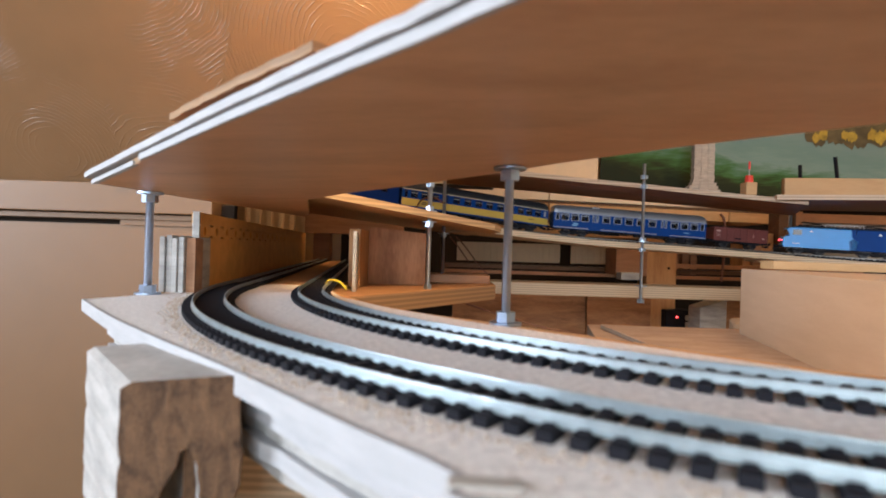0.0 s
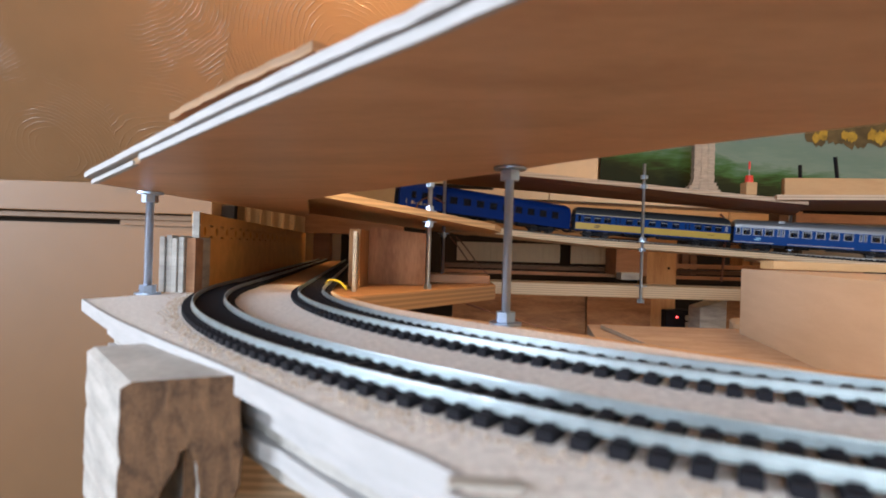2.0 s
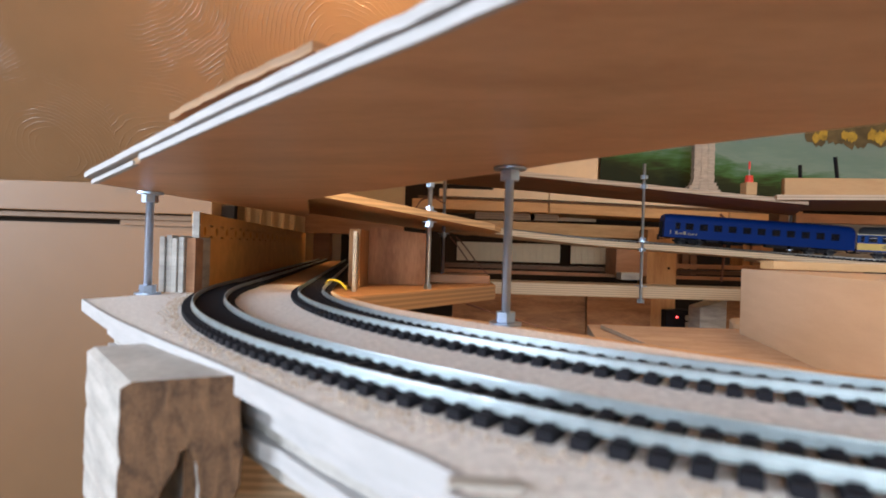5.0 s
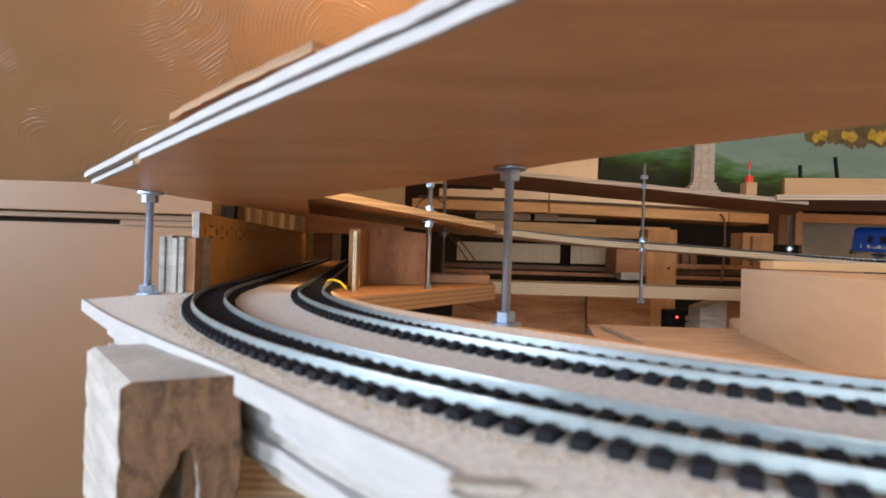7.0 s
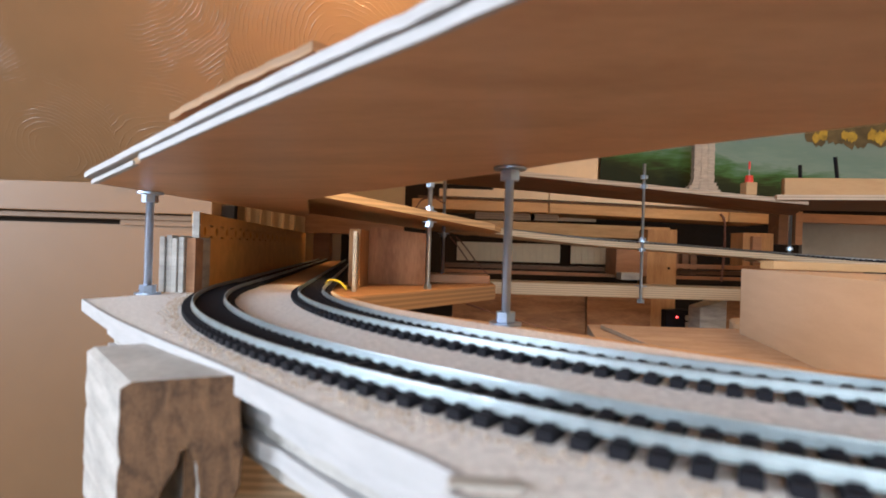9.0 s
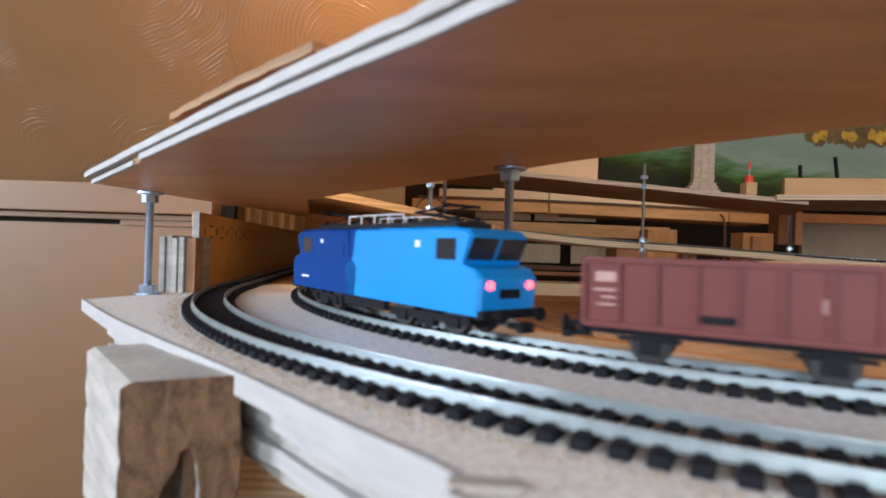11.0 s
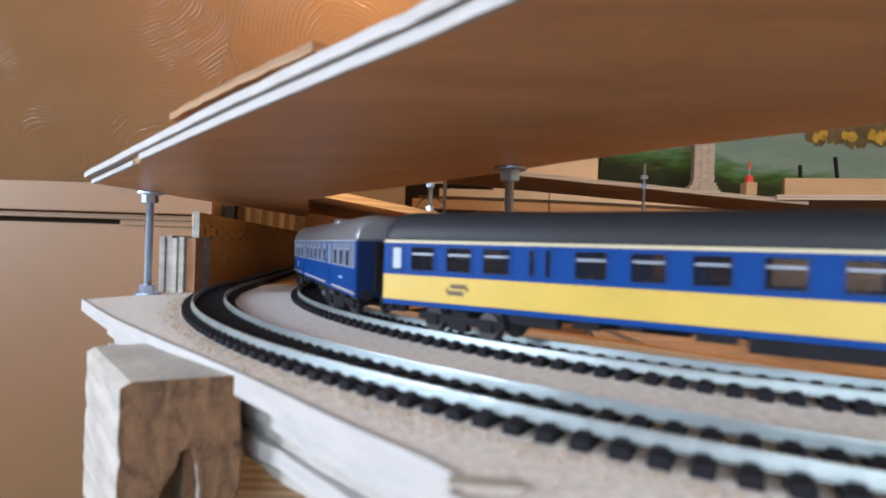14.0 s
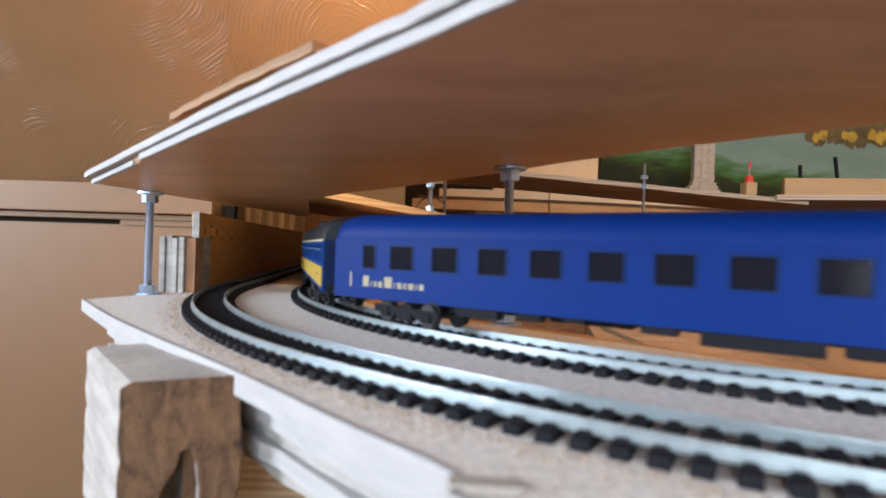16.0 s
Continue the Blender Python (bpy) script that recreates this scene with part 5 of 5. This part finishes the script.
def wagon():
    o = thing("goods_wagon", "brown open goods wagon with ribbed sides", "goods wagon")
    h, hw = 0.0442, 0.0148
    z0, z1 = 0.0130, 0.0332
    part("floor", bx(-h, h, -hw, hw, z0 - 0.0012, z0 - 0.0002), RUST, o)
    for s in (1, -1):
        a, b = sorted((s * hw, s * (hw - 0.0009)))
        part("side", bx(-h, h, a, b, z0 - 0.0002, z1), RUST, o)
        a, b = sorted((s * h, s * (h - 0.0009)))
        part("end", bx(a, b, -hw + 0.0009, hw - 0.0009, z0 - 0.0002, z1), RUST, o)
    bm = bmesh.new()
    for s in (1, -1):
        for i in range(9):
            x = -h + 2 * h * i / 8
            box(bm, x - 0.0007, x + 0.0007, s * hw, s * (hw + 0.0011), z0 - 0.001, z1) if s > 0 else box(bm, x - 0.0007, x + 0.0007, -hw - 0.0011, -hw, z0 - 0.001, z1)
        a, b = sorted((s * hw, s * (hw + 0.0012)))
        box(bm, -h, h, a, b, z1 - 0.0012, z1 + 0.0004)
        box(bm, -h, h, a, b, z0 - 0.0018, z0)
    part("ribs", bm, RUST, o)
    part("solebar", box(bx(-h - 0.001, h + 0.001, -0.0118, -0.0104, 0.0088, 0.0119), -h - 0.001, h + 0.001, 0.0104, 0.0118, 0.0088, 0.0119), BLACK, o)
    part("headstock", bx(-h - 0.0018, -h, -0.0138, 0.0138, 0.0090, 0.0128), BLACK, o)
    part("headstock", bx(h, h + 0.0018, -0.0138, 0.0138, 0.0090, 0.0128), BLACK, o)
    for s in (1, -1):
        rot = pose(0, 0, 0, 0, 0, 0 if s > 0 else 180)
        for x0, x1, za, zb in ((0.0325, 0.0405, 0.0258, 0.0290), (0.0322, 0.0410, 0.0228, 0.0236), (0.0322, 0.0385, 0.0205, 0.0211), (0.0322, 0.0400, 0.0182, 0.0188), (-0.0225, -0.0205, 0.0200, 0.0240), (-0.0395, -0.0360, 0.0180, 0.0200)):
            part("side_marking", bx(x0, x1, hw + 0.0001, hw + 0.0003, za, zb), PALEMARK, o, "pale painted mark").matrix_basis = rot
        part("label_plate", bx(0.000, 0.009, hw + 0.0001, hw + 0.0014, 0.0150, 0.0172), BLACK, o).matrix_basis = rot
    buffers(o, h + 0.0015, 0.0110)
    wb = 0.024
    for x in (-wb, wb):
        w = bmesh.new()
        for y in (-0.0092, 0.0092):
            s = 1 if y > 0 else -1
            cyl(w, (x, y - 0.0013, 0.0057), (x, y + 0.0013, 0.0057), 0.0057, 20)
            cyl(w, (x, y - s * 0.0017, 0.0057), (x, y - s * 0.0011, 0.0057), 0.0065, 20)
        cyl(w, (x, -0.009, 0.0057), (x, 0.009, 0.0057), 0.0010, 8)
        part("wheelset", w, WHEEL, o, "dark metal wheelset")
        bm = bmesh.new()
        for y in (-0.0112, 0.0112):
            box(bm, x - 0.0030, x + 0.0030, y - 0.0008, y + 0.0008, 0.0030, 0.0090)
            box(bm, x - 0.0095, x + 0.0095, y - 0.0006, y + 0.0006, 0.0072, 0.0084)
        part("axle_guard", bm, BLACK, o)
    return o, [], wb, wb


# brown ply with pale edges; its faces are darkened for the underside's shade
SHADED_PLY = wood("shaded_ply_underside", (0.22, 0.10, 0.05), (0.14, 0.062, 0.03), (2, 9, 9), 9, 0.55, ply=0.0020, edge=(0.52, 0.40, 0.30))
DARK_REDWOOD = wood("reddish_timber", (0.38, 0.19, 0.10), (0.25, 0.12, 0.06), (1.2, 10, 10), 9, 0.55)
GREYWOOD = wood("worn_grey_brown_ply", (0.40, 0.31, 0.27), (0.27, 0.195, 0.165), (3, 7, 8), 8, 0.6, ply=0.0014, edge=(0.30, 0.27, 0.26))
RED_PINE = wood("rough_red_pine", (0.38, 0.185, 0.085), (0.20, 0.09, 0.040), (1.6, 9, 9), 9, 0.65, 0.4, knots=14)
PALE_BOARD = wood("pale_fascia_wood", (0.56, 0.37, 0.20), (0.49, 0.31, 0.16), (1.5, 8, 8), 8, 0.6, 0.05)
SHELFPLY = wood("brown_shelf_ply", (0.42, 0.22, 0.105), (0.28, 0.135, 0.060), (3, 8, 8), 9, 0.55, ply=0.0024, edge=(0.33, 0.20, 0.11))
GUSSETPLY = wood("red_brown_ply", (0.44, 0.20, 0.09), (0.24, 0.10, 0.042), (7, 9, 1.5), 8, 0.6, 0.2, knots=22)
TAN_BOARD = plain("tan_board", (0.34, 0.215, 0.115), 0.6, vary=0.10, scale=12, bump=0.06)
# darker copy of the rail metal: the far side's weaker light is coloured in
FAR_RAIL = plain("dimmed_rail", (0.20, 0.19, 0.18), 0.45, 1.0, vary=0.2, scale=90, bump=0.05)
CREAM_WOOD = plain("cream_board", (0.74, 0.57, 0.37), 0.6, vary=0.08, scale=12, bump=0.06)
PAINT_YELLOW = plain("yellow_paint_daub", (0.36, 0.25, 0.03), 0.6, vary=0.5, scale=60, bump=0.3)
PAINT_BROWN = plain("brown_paint_daub", (0.09, 0.07, 0.03), 0.6, vary=0.4, scale=60, bump=0.3)
WHEEL = plain("dark_wheel_metal", (0.03, 0.03, 0.033), 0.45, 0.4, vary=0.1, scale=100)
DARKGLASS = plain("dark_glass", (0.02, 0.022, 0.03), 0.12, vary=0.05, scale=60, bump=0)
PALEMARK = plain("pale_pink_print", (0.42, 0.26, 0.23), 0.6, vary=0.1, scale=100, bump=0)
SKYMARK = plain("sky_blue_print", (0.22, 0.47, 0.72), 0.5, vary=0.05, scale=80, bump=0, spec=0.2)
LETTER = plain("dull_cream_print", (0.36, 0.32, 0.22), 0.6, vary=0.08, scale=80, bump=0, spec=0.1)
PALELINE = plain("pale_waist_line", (0.50, 0.45, 0.30), 0.5, vary=0.05, scale=80, bump=0)
GREYLINE = plain("grey_sill_line", (0.34, 0.33, 0.33), 0.5, vary=0.05, scale=80, bump=0)
DARKMARK = plain("dark_print", (0.10, 0.07, 0.03), 0.5, vary=0.05, scale=80, bump=0)
BLUEFRAME = plain("blue_window_frame", (0.003, 0.038, 0.18), 0.5, vary=0.05, scale=80, bump=0, spec=0.15)
NIGHTFRAME = plain("night_window_frame", (0.003, 0.018, 0.09), 0.5, vary=0.05, scale=80, bump=0, spec=0.12)
# coach blue darkened on the ends: the shade between coaches is painted in
END_M = {"coach_blue": plain("shaded_blue_end", (0.004, 0.014, 0.06), 0.5, vary=0.06, scale=40, bump=0.02, spec=0.12)}

room()
decks()
ramps()
far_frame()
left_side()
small_things()

W_DAY = [0.076, 0.142, 0.206, 0.346, 0.420, 0.494, 0.570, 0.646, 0.792, 0.856, 0.921]
D_DAY = [0.026, 0.262, 0.286, 0.711, 0.735, 0.974]
BAYS = ((0.0, 0.235), (0.312, 0.680), (0.765, 1.0))
W_NIGHT = [0.072] + [0.135 + 0.0762 * k for k in range(11)]
LOCO = locomotive()
WAGON = wagon()
DAY_COACH = coach("blue passenger coach with silver roof and grey window frames", 0.2557, BLUE, SILVER, W_DAY, D_DAY, FRAME, (GREYLINE, ((0.0118, 0.0130),), SKYMARK, BAYS), logo_arrow, 1, 0.0243, 0.0357, 0.0063)
BAND_COACH = coach("blue passenger coach with yellow waist band and black roof", 0.2593, BLUE, DARKROOF, W_DAY, D_DAY, BLUEFRAME, (YELLOW, ((0.0126, 0.0232),), DARKMARK, ((0.0, 1.0),)), logo_arrow, 2, 0.0250, 0.0354, 0.0062)
NIGHT_COACH = coach("plain dark blue sleeping coach with pale lettering bars", 0.3000, NIGHT, NIGHT, W_NIGHT, [], NIGHTFRAME, None, logo_bar, 0, 0.0243, 0.0355, 0.0068)
tracks()

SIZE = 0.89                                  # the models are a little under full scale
WAY = [(0.0, 0.4480), (0.5, 0.5169), (3.0, 0.8616), (6.5, 1.3407), (9.2, 1.7060), (11.5, 2.0100), (13.0, 2.2169), (14.5, 2.4245), (16.0, 2.6300)]   # seconds, and where the nose stands on the line
TRAIN = [(LOCO, 0.0757), (WAGON, 0.2191), (DAY_COACH, 0.3843), (BAND_COACH, 0.6255), (NIGHT_COACH, 0.8841)]


def motions():
    times = [0.25 * k for k in range(65)]
    for (ob, bogies, base, hold), back in TRAIN:
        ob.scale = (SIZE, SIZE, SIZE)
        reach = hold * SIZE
        body, turns = [], [[] for _ in bogies]
        for t in times:
            s = float(np.interp(t, [w[0] for w in WAY], [w[1] for w in WAY])) - back
            a, b = on_line(s + reach), on_line(s - reach)
            d = a - b
            yaw = math.atan2(d.y, d.x)
            lift = math.asin(max(-1, min(1, d.z / d.length)))
            m = Matrix.Translation((a + b) / 2) @ Matrix.Rotation(yaw, 4, "Z") @ Matrix.Rotation(-lift, 4, "Y")
            body.append((t, m))
            for k, sign in enumerate((1, -1)[:len(bogies)]):
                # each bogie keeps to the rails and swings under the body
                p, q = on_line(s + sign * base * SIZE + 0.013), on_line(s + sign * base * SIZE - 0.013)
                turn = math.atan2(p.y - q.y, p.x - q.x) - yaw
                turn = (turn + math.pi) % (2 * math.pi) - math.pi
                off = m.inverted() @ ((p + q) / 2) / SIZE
                turns[k].append((t, pose(off.x, off.y, off.z, 0, 0, math.degrees(turn))))
        walk(ob, body)
        for bo, rows in zip(bogies, turns):
            walk(bo, rows)


motions()
